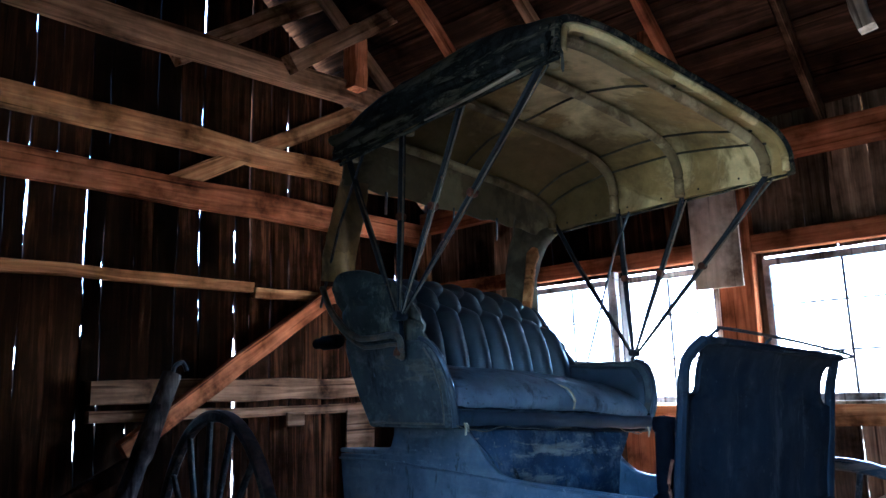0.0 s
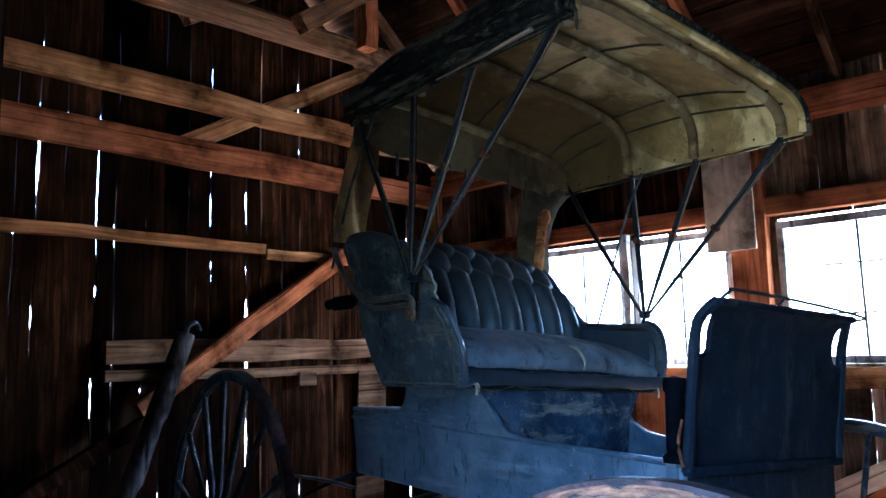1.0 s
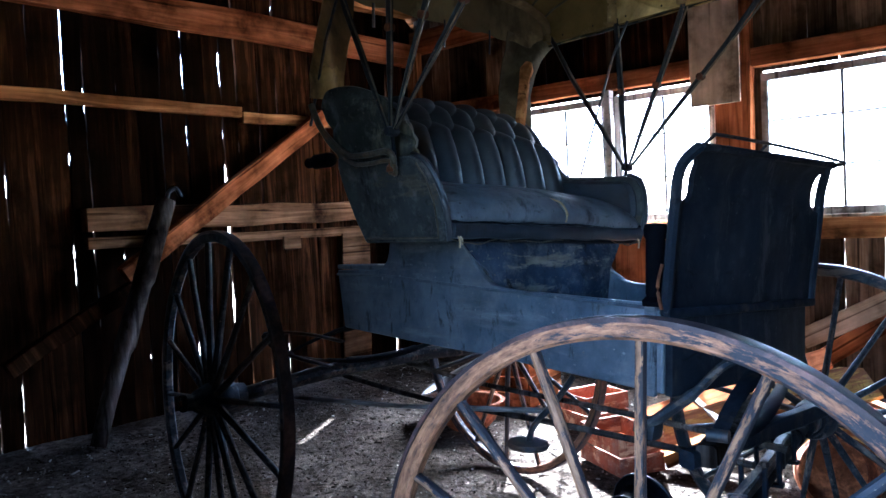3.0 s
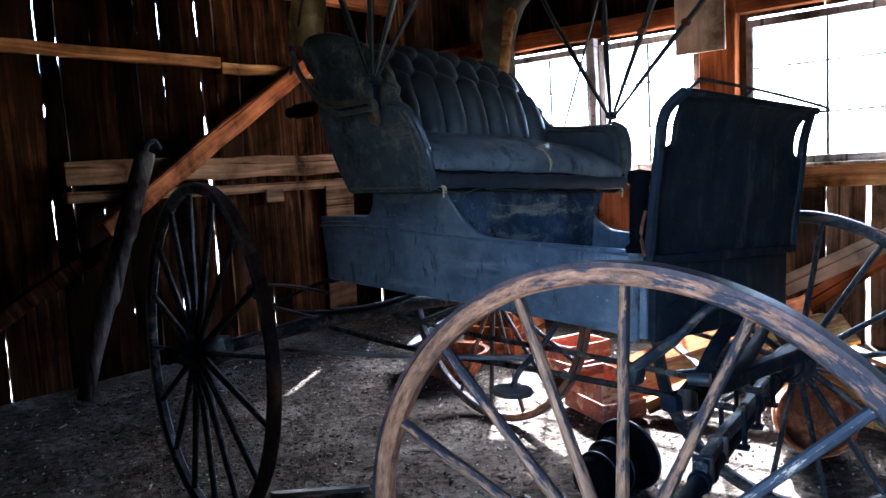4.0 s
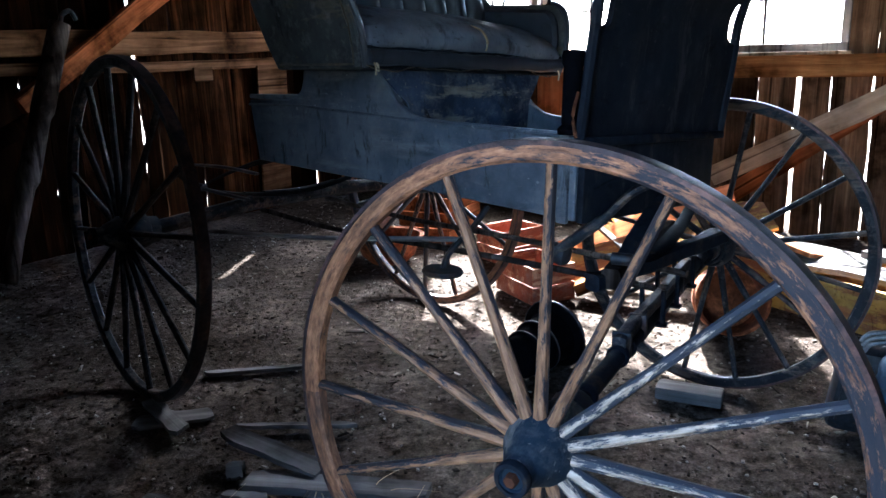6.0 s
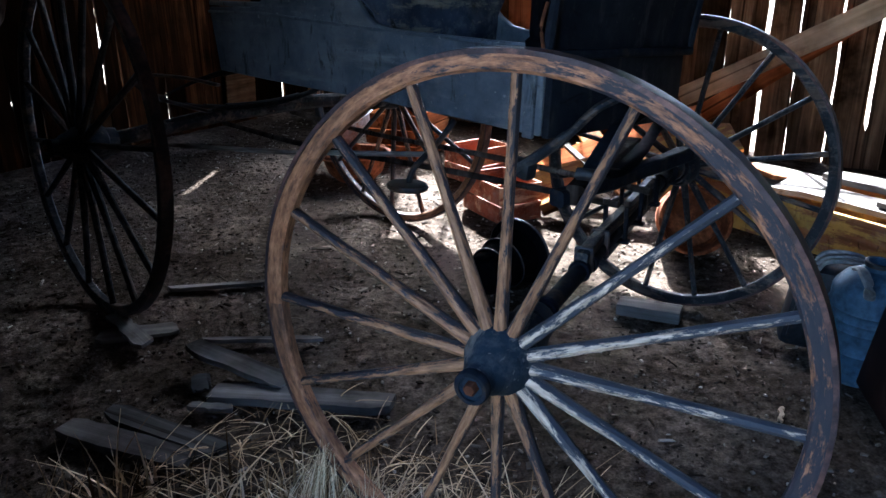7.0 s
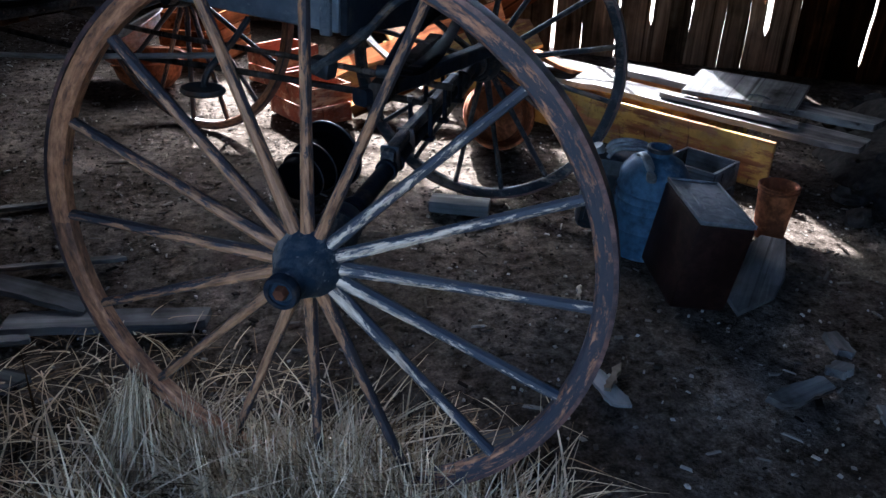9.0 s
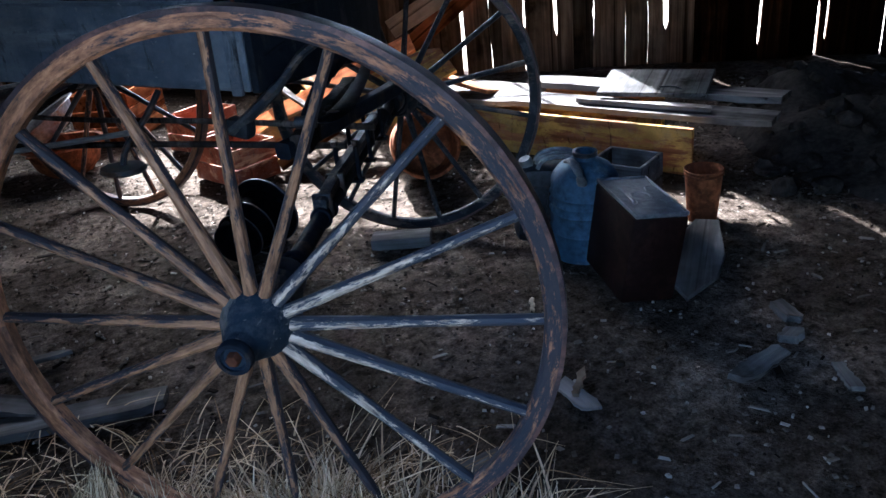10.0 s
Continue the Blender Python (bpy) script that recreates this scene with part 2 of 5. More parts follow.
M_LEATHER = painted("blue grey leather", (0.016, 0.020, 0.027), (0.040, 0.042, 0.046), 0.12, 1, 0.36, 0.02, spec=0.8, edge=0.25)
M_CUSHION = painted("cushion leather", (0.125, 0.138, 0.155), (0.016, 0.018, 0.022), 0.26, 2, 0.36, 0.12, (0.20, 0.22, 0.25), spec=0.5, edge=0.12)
M_SEATSIDE = painted("seat panel", (0.044, 0.047, 0.045), (0.080, 0.072, 0.055), 0.25, 0, 0.55, 0.2)


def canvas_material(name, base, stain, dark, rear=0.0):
    m, nt, b = material(name, 0.9, 0, 0.2)
    n = noise_of(nt, coords(nt, (2.2, 2.2, 2.2)), 1.3, 6, 0.6, 0.5)
    col = mixed(nt, step(nt, n, 0.46, 0.54), base, stain)
    # the dirt that the water left along the margin of each stain
    col = mixed(nt, ramp(nt, n, [(0.49, (0, 0, 0)), (0.512, (0.4, 0.4, 0.4)), (0.522, (0, 0, 0))]), col, dark)
    n2 = noise_of(nt, coords(nt, (2.0, 2.6, 2.0)), 1.1, 8, 0.62, 0.6)
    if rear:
        # dark stains thicken rearward, to put the rear's dimmer light into the colour
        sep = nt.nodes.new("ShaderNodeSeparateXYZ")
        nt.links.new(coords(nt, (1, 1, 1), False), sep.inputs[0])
        rear_dim = nt.nodes.new("ShaderNodeMath")
        rear_dim.operation = "MULTIPLY_ADD"
        rear_dim.inputs[1].default_value, rear_dim.inputs[2].default_value = -rear, 1.20 * rear
        nt.links.new(sep.outputs["X"], rear_dim.inputs[0])
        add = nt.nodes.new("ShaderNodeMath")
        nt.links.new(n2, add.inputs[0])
        nt.links.new(rear_dim.outputs[0], add.inputs[1])
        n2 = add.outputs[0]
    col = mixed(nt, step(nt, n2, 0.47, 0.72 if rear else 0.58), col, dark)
    n3 = noise_of(nt, coords(nt, (14, 14, 14)), 1.0, 5, 0.7)
    col = mixed(nt, 0.6, col, ramp(nt, n3, [(0.3, (0.55, 0.52, 0.48)), (0.7, (1.2, 1.2, 1.2))]), "MULTIPLY")
    weave = noise_of(nt, coords(nt, (220, 220, 220)), 1.0, 2, 0.5)
    nt.links.new(col, b.inputs["Base Color"])
    bumped(nt, b, weave, 0.15, 0.001)
    return m


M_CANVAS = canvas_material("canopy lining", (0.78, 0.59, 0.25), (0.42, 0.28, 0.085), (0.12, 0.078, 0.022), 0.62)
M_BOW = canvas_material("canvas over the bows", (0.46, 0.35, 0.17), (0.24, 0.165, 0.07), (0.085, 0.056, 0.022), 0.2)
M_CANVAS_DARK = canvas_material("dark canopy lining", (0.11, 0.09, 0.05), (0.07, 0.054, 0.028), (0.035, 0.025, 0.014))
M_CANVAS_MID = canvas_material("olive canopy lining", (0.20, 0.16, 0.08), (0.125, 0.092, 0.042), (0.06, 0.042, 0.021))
M_CLOTH = painted("dark seat cloth", (0.030, 0.040, 0.062), (0.15, 0.14, 0.12), 0.25, 1, 0.7, 0.2)
M_WING = painted("slack wing leather", (0.030, 0.033, 0.028), (0.085, 0.08, 0.06), 0.35, 2, 0.5, 0.2)
M_BRASSY = metalish("tarnished iron", (0.10, 0.085, 0.06), (0.17, 0.11, 0.06), 0.4, 0.5, 0.5)
M_STAY = painted("stay leather", (0.007, 0.008, 0.010), (0.10, 0.055, 0.03), 0.06, 2, 0.45, 0.02, spec=0.2)
M_POLE = wood("dark pole", (0.015, 0.012, 0.010), (0.055, 0.046, 0.04), (0.15, 0.13, 0.12), 2, 9, 0.85)
M_CURTAIN = canvas_material("amber curtain", (0.42, 0.26, 0.085), (0.26, 0.15, 0.05), (0.10, 0.06, 0.026))
M_YELLOW = painted("faded yellow paint", (0.44, 0.27, 0.065), (0.26, 0.12, 0.05), 0.5, 0, 0.7, 0.15)
M_REDPAINT = painted("faded red paint", (0.22, 0.066, 0.034), (0.40, 0.24, 0.15), 0.3, 0, 0.7, 0.2)
M_CANBLUE = metalish("weathered blue can", (0.042, 0.075, 0.115), (0.16, 0.18, 0.195), 0.25, 0.6, 0.2)
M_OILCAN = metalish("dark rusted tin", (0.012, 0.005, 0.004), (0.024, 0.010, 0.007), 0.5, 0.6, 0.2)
M_TINTOP = metalish("dusty and sunlit tin", (0.14, 0.145, 0.15), (0.24, 0.235, 0.23), 0.4, 0.55, 0.4)
M_TINWARE = metalish("tin ware", (0.30, 0.29, 0.28), (0.30, 0.15, 0.08), 0.35, 0.5, 0.3)
M_BLACK = metalish("black enamel", (0.0022, 0.0022, 0.003), (0.006, 0.0045, 0.004), 0.25, 0.6, 0.0, spec=0.05)
M_STONE = metalish("stone", (0.036, 0.031, 0.027), (0.020, 0.017, 0.015), 0.5, 0.95, 0.0)
M_STRAW = painted("dry straw", (0.50, 0.42, 0.27), (0.34, 0.27, 0.16), 0.4, 2, 0.8, 0.0)
M_TOPSKIN = painted("canopy leather", (0.016, 0.016, 0.013), (0.10, 0.09, 0.058), 0.40, 0, 0.6, 0.06, spec=0.15)
# window wood kept near white, the daylight's glare put into its colour
M_FRAME = wood("glare-white window wood", (0.30, 0.29, 0.28), (0.52, 0.52, 0.52), (0.68, 0.68, 0.68), 2, 9, 0.8, tone=0.85)
M_GLASS, _nt, _b = material("window glass", 0.02)
_b.inputs["Transmission Weight"].default_value = 1.0
_b.inputs["IOR"].default_value = 1.02

M_ORANGE = wood("orange board", (0.30, 0.12, 0.045), (0.46, 0.20, 0.08), (0.58, 0.28, 0.12), 2, 8, 0.8, tone=0.85)


def islands(name, stops):
    """A material whose colour changes from piece to piece of one mesh."""
    m, nt, b = material(name, 0.85, 0, 0.2)
    geo = nt.nodes.new("ShaderNodeNewGeometry")
    nt.links.new(ramp(nt, geo.outputs["Random Per Island"], stops), b.inputs["Base Color"])
    return m


M_STRAWBLADE = islands("straw blades", [(0, (0.05, 0.029, 0.014)), (0.3, (0.32, 0.205, 0.105)), (0.7, (0.86, 0.64, 0.40)), (1, (0.12, 0.075, 0.036))])
M_LITTER = islands("litter bits", [(0, (0.014, 0.010, 0.008)), (0.45, (0.05, 0.04, 0.03)), (0.85, (0.15, 0.125, 0.10)), (1, (0.36, 0.32, 0.27))])

# unseen ground outside, its paleness chosen to bounce sun into the barn
M_BOUNCE, nt, b = material("pale ground for bounced light", 0.95, 0, 0.1)
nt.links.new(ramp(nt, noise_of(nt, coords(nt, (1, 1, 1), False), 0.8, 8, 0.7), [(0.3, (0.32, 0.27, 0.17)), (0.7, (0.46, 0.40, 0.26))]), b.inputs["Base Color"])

M_DIRT, nt, b = material("dirt", 0.95, 0, 0.04)
v = coords(nt, (1, 1, 1), False)
n1 = noise_of(nt, v, 1.4, 10, 0.7)
n2 = noise_of(nt, v, 26.0, 6, 0.7)
n3 = noise_of(nt, v, 130.0, 3, 0.6)
col = ramp(nt, n1, [(0.3, (0.022, 0.016, 0.012)), (0.50, (0.066, 0.051, 0.039)), (0.70, (0.17, 0.135, 0.106))])
col = mixed(nt, 1.0, col, ramp(nt, n2, [(0.35, (0.35, 0.33, 0.31)), (0.65, (1.6, 1.6, 1.6))]), "MULTIPLY")
col = mixed(nt, 0.7, col, ramp(nt, n3, [(0.35, (0.5, 0.5, 0.5)), (0.7, (1.5, 1.5, 1.5))]), "MULTIPLY")
nt.links.new(col, b.inputs["Base Color"])
bumped(nt, b, n2, 1.0, 0.022)


# dry, dull surfaces keep little sheen at a flat angle
for m in (M_DIRT, M_BLACK, M_BOARD, M_BOARD_GREY, M_ROOF, M_BEAM, M_BEAM_RED, M_GIRT, M_GREY, M_POLE, M_TOPSKIN, M_IRON_DARK, M_STONE, M_LITTER, M_STRAWBLADE):
    m.node_tree.nodes["Principled BSDF"].inputs["IOR"].default_value = 1.12


# ---- mesh helpers
def smooth(me, angle=35):
    for p in me.polygons:
        p.use_smooth = True
    me.set_sharp_from_angle(angle=radians(angle))


def mesh_of(name, bm, mat, soft=True):
    me = bpy.data.meshes.new(name)
    bm.normal_update()
    bm.to_mesh(me)
    bm.free()
    me.materials.append(mat)
    if soft:
        smooth(me)
    return me


def part(name, bm, mat, parent=None, label="", m=None):
    """Links a bmesh as one mesh object under a thing or a part."""
    ob = new(name, bm if isinstance(bm, bpy.types.Mesh) else mesh_of(name, bm, mat))
    if parent is not None:
        ob.parent = parent
    if m is not None:
        ob.matrix_basis = m
    if label:
        ob["label"] = label
    return ob


def thing(name, m, label, category, group="", kind=""):
    ob = new(name)
    ob.matrix_basis = m
    ob.empty_display_size = 0.1
    return tagged(ob, label, category, group, kind)


def add_box(bm, size, m=None, bevel=0.0):
    """A box about its own centre, its edges bevelled."""
    r = bmesh.ops.create_cube(bm, size=1.0, matrix=(m or Matrix()) @ Matrix.Diagonal((*size, 1)))
    if bevel:
        es = list({e for vv in r["verts"] for e in vv.link_edges})
        bmesh.ops.bevel(bm, geom=es, offset=bevel, segments=2, affect="EDGES", profile=0.5)
    return r["verts"]


def box(size, m=None, bevel=0.0):
    bm = bmesh.new()
    add_box(bm, size, m, bevel)
    return bm


def along(p, q, up=(0, 0, 1)):
    """A frame with x from p to q, at their middle, and the length."""
    p, q = Vector(p), Vector(q)
    x = (q - p).normalized()
    y = Vector(up).cross(x)
    if y.length < 1e-4:
        y = Vector((0, 1, 0))
    y.normalize()
    z = x.cross(y)
    m = Matrix((x, y, z)).transposed().to_4x4()
    m.translation = (p + q) / 2
    return m, (q - p).length


def beam_mesh(length, w, h, seed=0, wob=0.006, segs=8, bevel=0.006):
    """A hewn timber along x: rough, its edges chipped."""
    rnd = random.Random(seed)
    bm = bmesh.new()
    rings = []
    for i in range(segs + 1):
        x = -length / 2 + length * i / segs
        ring = []
        dy, dz = rnd.uniform(-wob, wob), rnd.uniform(-wob, wob)
        c = bevel
        for y, z in ((-w / 2 + c, -h / 2), (w / 2 - c, -h / 2), (w / 2, -h / 2 + c), (w / 2, h / 2 - c), (w / 2 - c, h / 2), (-w / 2 + c, h / 2), (-w / 2, h / 2 - c), (-w / 2, -h / 2 + c)):
            ring.append(bm.verts.new((x, y + dy + rnd.uniform(-wob, wob) * 0.5, z + dz + rnd.uniform(-wob, wob) * 0.5)))
        rings.append(ring)
    for a, c in zip(rings, rings[1:]):
        for k in range(8):
            bm.faces.new((a[k], a[(k + 1) % 8], c[(k + 1) % 8], c[k]))
    bm.faces.new(rings[0][::-1])
    bm.faces.new(rings[-1])
    return bm


def sweep(bm, pts, radii, sides=10, flat=1.0, up=(0, 0, 1), caps=True):
    """A tube along points; flat squeezes it across the up direction."""
    pts = [Vector(p) for p in pts]
    if not isinstance(radii, (list, tuple)):
        radii = [radii] * len(pts)
    rings = []
    for i, p in enumerate(pts):
        d = (pts[min(i + 1, len(pts) - 1)] - pts[max(i - 1, 0)]).normalized()
        y = Vector(up).cross(d)
        if y.length < 1e-3:
            y = Vector((0, 1, 0)).cross(d)
        y.normalize()
        z = d.cross(y)
        rings.append([bm.verts.new(p + radii[i] * (math.cos(2 * math.pi * k / sides) * y + flat * math.sin(2 * math.pi * k / sides) * z)) for k in range(sides)])
    for a, c in zip(rings, rings[1:]):
        for k in range(sides):
            bm.faces.new((a[k], a[(k + 1) % sides], c[(k + 1) % sides], c[k]))
    if caps:
        bm.faces.new(rings[0][::-1])
        bm.faces.new(rings[-1])
    return bm


def tube(pts, radii, sides=10, flat=1.0, up=(0, 0, 1)):
    return sweep(bmesh.new(), pts, radii, sides, flat, up)


def lathe(profile, sides=24, axis="z", caps=False):
    """Turns (radius, height) pairs about an axis."""
    bm = bmesh.new()
    rings = []
    for r, h in profile:
        ring = []
        for k in range(sides):
            c, s = r * math.cos(2 * math.pi * k / sides), r * math.sin(2 * math.pi * k / sides)
            ring.append(bm.verts.new((c, s, h) if axis == "z" else (c, h, s)))
        rings.append(ring)
    for a, c in zip(rings, rings[1:]):
        for k in range(sides):
            q = (a[k], a[(k + 1) % sides], c[(k + 1) % sides], c[k])
            bm.faces.new(q if axis == "z" else q[::-1])
    if caps:
        bm.faces.new(rings[0][::-1] if axis == "z" else rings[0])
        bm.faces.new(rings[-1] if axis == "z" else rings[-1][::-1])
    return bm


def curve_pts(pts, n=8):
    """Catmull-Rom through the points."""
    pts = [Vector(p) for p in pts]
    out = []
    for i in range(len(pts) - 1):
        p0, p1, p2, p3 = pts[max(i - 1, 0)], pts[i], pts[i + 1], pts[min(i + 2, len(pts) - 1)]
        for k in range(n):
            t = k / n
            out.append(0.5 * (2 * p1 + (p2 - p0) * t + (2 * p0 - 5 * p1 + 4 * p2 - p3) * t * t + (3 * p1 - p0 - 3 * p2 + p3) * t ** 3))
    out.append(pts[-1])
    return out


def solid(outline, thick, m=None, bevel=0.0):
    """A plate: an outline in x and z, given thickness along y (centred)."""
    bm = bmesh.new()
    f = bm.faces.new([bm.verts.new((x, -thick / 2, z)) for x, z in outline])
    r = bmesh.ops.extrude_face_region(bm, geom=[f])
    bmesh.ops.translate(bm, vec=(0, thick, 0), verts=[g for g in r["geom"] if isinstance(g, bmesh.types.BMVert)])
    bmesh.ops.recalc_face_normals(bm, faces=bm.faces)
    if bevel:
        bmesh.ops.bevel(bm, geom=list(bm.edges), offset=bevel, segments=1, affect="EDGES", profile=0.5)
    if m:
        bmesh.ops.transform(bm, matrix=m, verts=bm.verts)
    return bm


def sheet(grid, thick, flip=False):
    """A skin over a grid of points (rows of rows), given thickness."""
    bm = bmesh.new()
    vs = [[bm.verts.new(p) for p in row] for row in grid]
    for a, c in zip(vs, vs[1:]):
        for k in range(len(a) - 1):
            q = (a[k], a[k + 1], c[k + 1], c[k])
            bm.faces.new(q[::-1] if flip else q)
    bm.normal_update()
    bmesh.ops.solidify(bm, geom=list(bm.faces), thickness=thick)
    return bm


# ---- the ground: one sheet, finer where the camera looks
def ground():
    inner = [-4 + 0.06 * i for i in range(200)]
    out = [0.4, 1, 2, 4, 8, 16, 32, 64, 128, 300]
    axis = [-4 - o for o in reversed(out)] + inner + [inner[-1] + o for o in out]
    bm = bmesh.new()
    rows = []
    for y in axis:
        row = []
        for x in axis:
            p = Vector((x, y, 0))
            near = abs(x) < 9 and abs(y) < 9
            z = (0.016 * noise.noise(p * 1.3) + 0.010 * noise.noise(p * 5.0) + 0.006 * noise.noise(p * 14.0)) if near else -0.02
            row.append(bm.verts.new((x, y, z - 0.008)))
        rows.append(row)
    for a, c in zip(rows, rows[1:]):
        for k in range(len(a) - 1):
            bm.faces.new((a[k], a[k + 1], c[k + 1], c[k]))
    me = mesh_of("ground", bm, M_DIRT)
    me.materials.append(M_BOUNCE)
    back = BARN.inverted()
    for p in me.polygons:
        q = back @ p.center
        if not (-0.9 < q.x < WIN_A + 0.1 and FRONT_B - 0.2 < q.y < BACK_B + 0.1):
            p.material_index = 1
    ob = part("ground", me, M_DIRT)
    return tagged(ob, "dry grey-brown dirt floor, trampled and littered with chips", "ground", kind="structure")


ground()


# ---- barn shell
RIDGE_A, SLOPE = 2.715, 0.80
RIDGE_Z = 2.95 + (WIN_A - RIDGE_A) * SLOPE


def roof_z(a):
    return RIDGE_Z - abs(a - RIDGE_A) * SLOPE


def gap_fn(seed, width, slit=None):
    """The place and width of a gap between two boards along their height."""
    rnd = random.Random(seed)
    holes = [(rnd.uniform(0.2, 4.0), rnd.uniform(0.006, 0.022)) for _ in range(2)] if width > 0.003 and not slit else []

    def g(z):
        n = noise.noise(Vector((seed * 7.13, z * 1.2, 0.5))) + 0.5 * noise.noise(Vector((seed * 3.7, z * 3.6, 2.5))) + 0.22 * noise.noise(Vector((seed * 1.7, z * 13.0, 4.5)))
        w = max(0.0, width * min(1.4, (0.28 if width > 0.005 else 0.05) + 2.3 * n)) if not slit else (width if slit[0] < z < slit[1] else 0.0)
        for zk, wk in holes:
            w = max(w, wk * (1.0 - abs(z - zk) / 0.05))
        return 0.010 * noise.noise(Vector((seed * 5.3, z * 2.2, 8.5))) + 0.003 * noise.noise(Vector((seed * 2.3, z * 14.0, 1.5))) if width else 0.0, w
    return g


def plank(name, x0, x1, z0, z1, left, right, thick, mat, parent, m, seed, top=None, label=""):
    """A standing board between x0 and x1, its edges wandering as the gaps do."""
    rnd = random.Random(seed)
    bm = bmesh.new()
    n = max(6, int((z1 - z0) / 0.045))
    off, bow = rnd.uniform(-0.006, 0.006), rnd.uniform(-0.006, 0.006)
    cx = (x0 + x1) / 2
    rows = []
    for i in range(n + 1):
        f = i / n
        z = z0 + (z1 - z0) * f
        (lc, lw), (rc, rw) = left(z), right(z)
        l, r = x0 + lc + lw / 2, x1 + rc - rw / 2
        y = off + bow * math.sin(math.pi * f)
        zt = [z, z]
        if i == n and top:
            zt = [top(l), top(r)]
        c = 0.003
        rows.append([bm.verts.new((l - cx, y + thick, zt[0])), bm.verts.new((r - cx, y + thick, zt[1])), bm.verts.new((r - cx, y + c, zt[1])), bm.verts.new((r - cx - c, y, zt[1])), bm.verts.new((l - cx + c, y, zt[0])), bm.verts.new((l - cx, y + c, zt[0]))])
    for a, c in zip(rows, rows[1:]):
        for k in range(6):
            bm.faces.new((a[k], c[k], c[(k + 1) % 6], a[(k + 1) % 6]))
    bm.faces.new(rows[0])
    bm.faces.new(rows[-1][::-1])
    return part(name, bm, mat, parent, label, m @ Matrix.Translation((cx, 0, 0)))


def edges_of(marks, lo, hi, seed):
    """Board edges between lo and hi: those marked, and others at about 0.2 m."""
    rnd = random.Random(seed)
    out = []
    stops = [lo] + [m[0] for m in marks if lo < m[0] < hi] + [hi]
    widths = {round(m[0], 4): m[1] for m in marks}
    for p, q in zip(stops, stops[1:]):
        out.append((p, widths.get(round(p, 4), 0.003)))
        n = int((q - p) / 0.23)
        for k in range(n):
            if n:
                out.append((p + (q - p) * (k + 1) / (n + 1) + rnd.uniform(-0.015, 0.015), rnd.choice((0.0, 0.001, 0.002, 0.005))))
    out.append((hi, 0.0))
    return out


SLITS = {5.03: (1.40, 1.92), 0.81: (0.08, 2.6), 1.19: (0.12, 2.6), 1.14: (-0.06, 0.32), 0.247: (0.22, 2.6), -0.44: (0.25, 1.0)}


def board_wall(name, m, marks, lo, hi, spans, mat_of, label, seed, top=None):
    """A wall of standing boards. spans(x0, x1): the stretches of height that a board there covers."""
    root = thing(name, BARN @ m, label, "wall", kind="structure")
    es = edges_of(marks, lo, hi, seed)
    fns = [gap_fn(seed * 50 + i, w, SLITS.get(round(x, 3))) for i, (x, w) in enumerate(es)]
    for i in range(len(es) - 1):
        x0, x1 = es[i][0], es[i + 1][0]
        for z0, z1, cut in spans(x0, x1):
            plank("plank", x0, x1, z0, z1, fns[i], fns[i + 1], 0.026, mat_of(x0, z0), root, Matrix(), seed * 100 + i, top if cut else None)
    return root


BACK_MARKS = [(1.575, 0.006), (1.70, 0.016), (1.86, 0.008), (2.06, 0.007), (2.18, 0.013), (2.38, 0.004), (2.51, 0.006), (2.69, 0.008), (2.87, 0.013), (3.02, 0.004), (3.16, 0.026), (3.285, 0.012), (3.47, 0.012), (3.64, 0.016), (3.80, 0.004), (3.97, 0.010), (4.15, 0.004), (4.41, 0.006), (4.62, 0.002), (4.82, 0.018), (5.03, 0.12)]
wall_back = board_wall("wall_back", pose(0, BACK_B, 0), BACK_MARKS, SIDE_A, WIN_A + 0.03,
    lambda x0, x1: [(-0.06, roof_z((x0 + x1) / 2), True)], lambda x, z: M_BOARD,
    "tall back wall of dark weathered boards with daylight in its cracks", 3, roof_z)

# along the window wall x runs towards the front, so that b = -x
WINDOWS = [(-1.76, -0.80), (-2.82, -2.07), (-3.62, -2.89)]
SILL, HEAD = 1.125, 2.055
WIN_MARKS = [(-3.62, 0), (-2.82, 0.0), (-2.07, 0), (-1.76, 0.02), (-1.48, 0.004), (-1.30, 0.012), (-1.06, 0.022), (-0.875, 0.016), (-0.65, 0.010), (-0.44, 0.022), (-0.20, 0.004), (0.0, 0.003), (0.247, 0.030), (0.42, 0.003), (0.62, 0.004), (0.81, 0.014), (1.14, 0.016), (1.19, 0.012), (1.36, 0.0)]


def window_spans(x0, x1):
    mid = (x0 + x1) / 2
    if any(p - 0.02 < mid < q + 0.02 for p, q in WINDOWS):
        return [(-0.06, SILL - 0.03, False), (HEAD + 0.02, 3.02, False)]
    return [(-0.06, 3.02, False)]


win_marks = sorted(set(WIN_MARKS) | {(q, 0.0) for p, q in WINDOWS} | {(p, 0.0) for p, q in WINDOWS})
seen_x = set()
win_marks = [w for w in win_marks if not (w[0] in seen_x or seen_x.add(w[0]))]
WINM = pose(WIN_A, 0, 0, 0, 0, -90)
# past x = 0.35 darker boards put the wall's unlit end into the colour
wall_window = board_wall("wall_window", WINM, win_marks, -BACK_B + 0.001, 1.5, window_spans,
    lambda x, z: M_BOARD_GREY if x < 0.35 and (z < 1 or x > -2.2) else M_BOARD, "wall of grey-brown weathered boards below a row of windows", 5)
DOOR, DOOR_Z = (-0.15, 0.72), 1.88
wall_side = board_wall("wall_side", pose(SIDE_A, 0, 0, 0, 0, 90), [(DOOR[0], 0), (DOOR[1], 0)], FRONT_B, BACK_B,
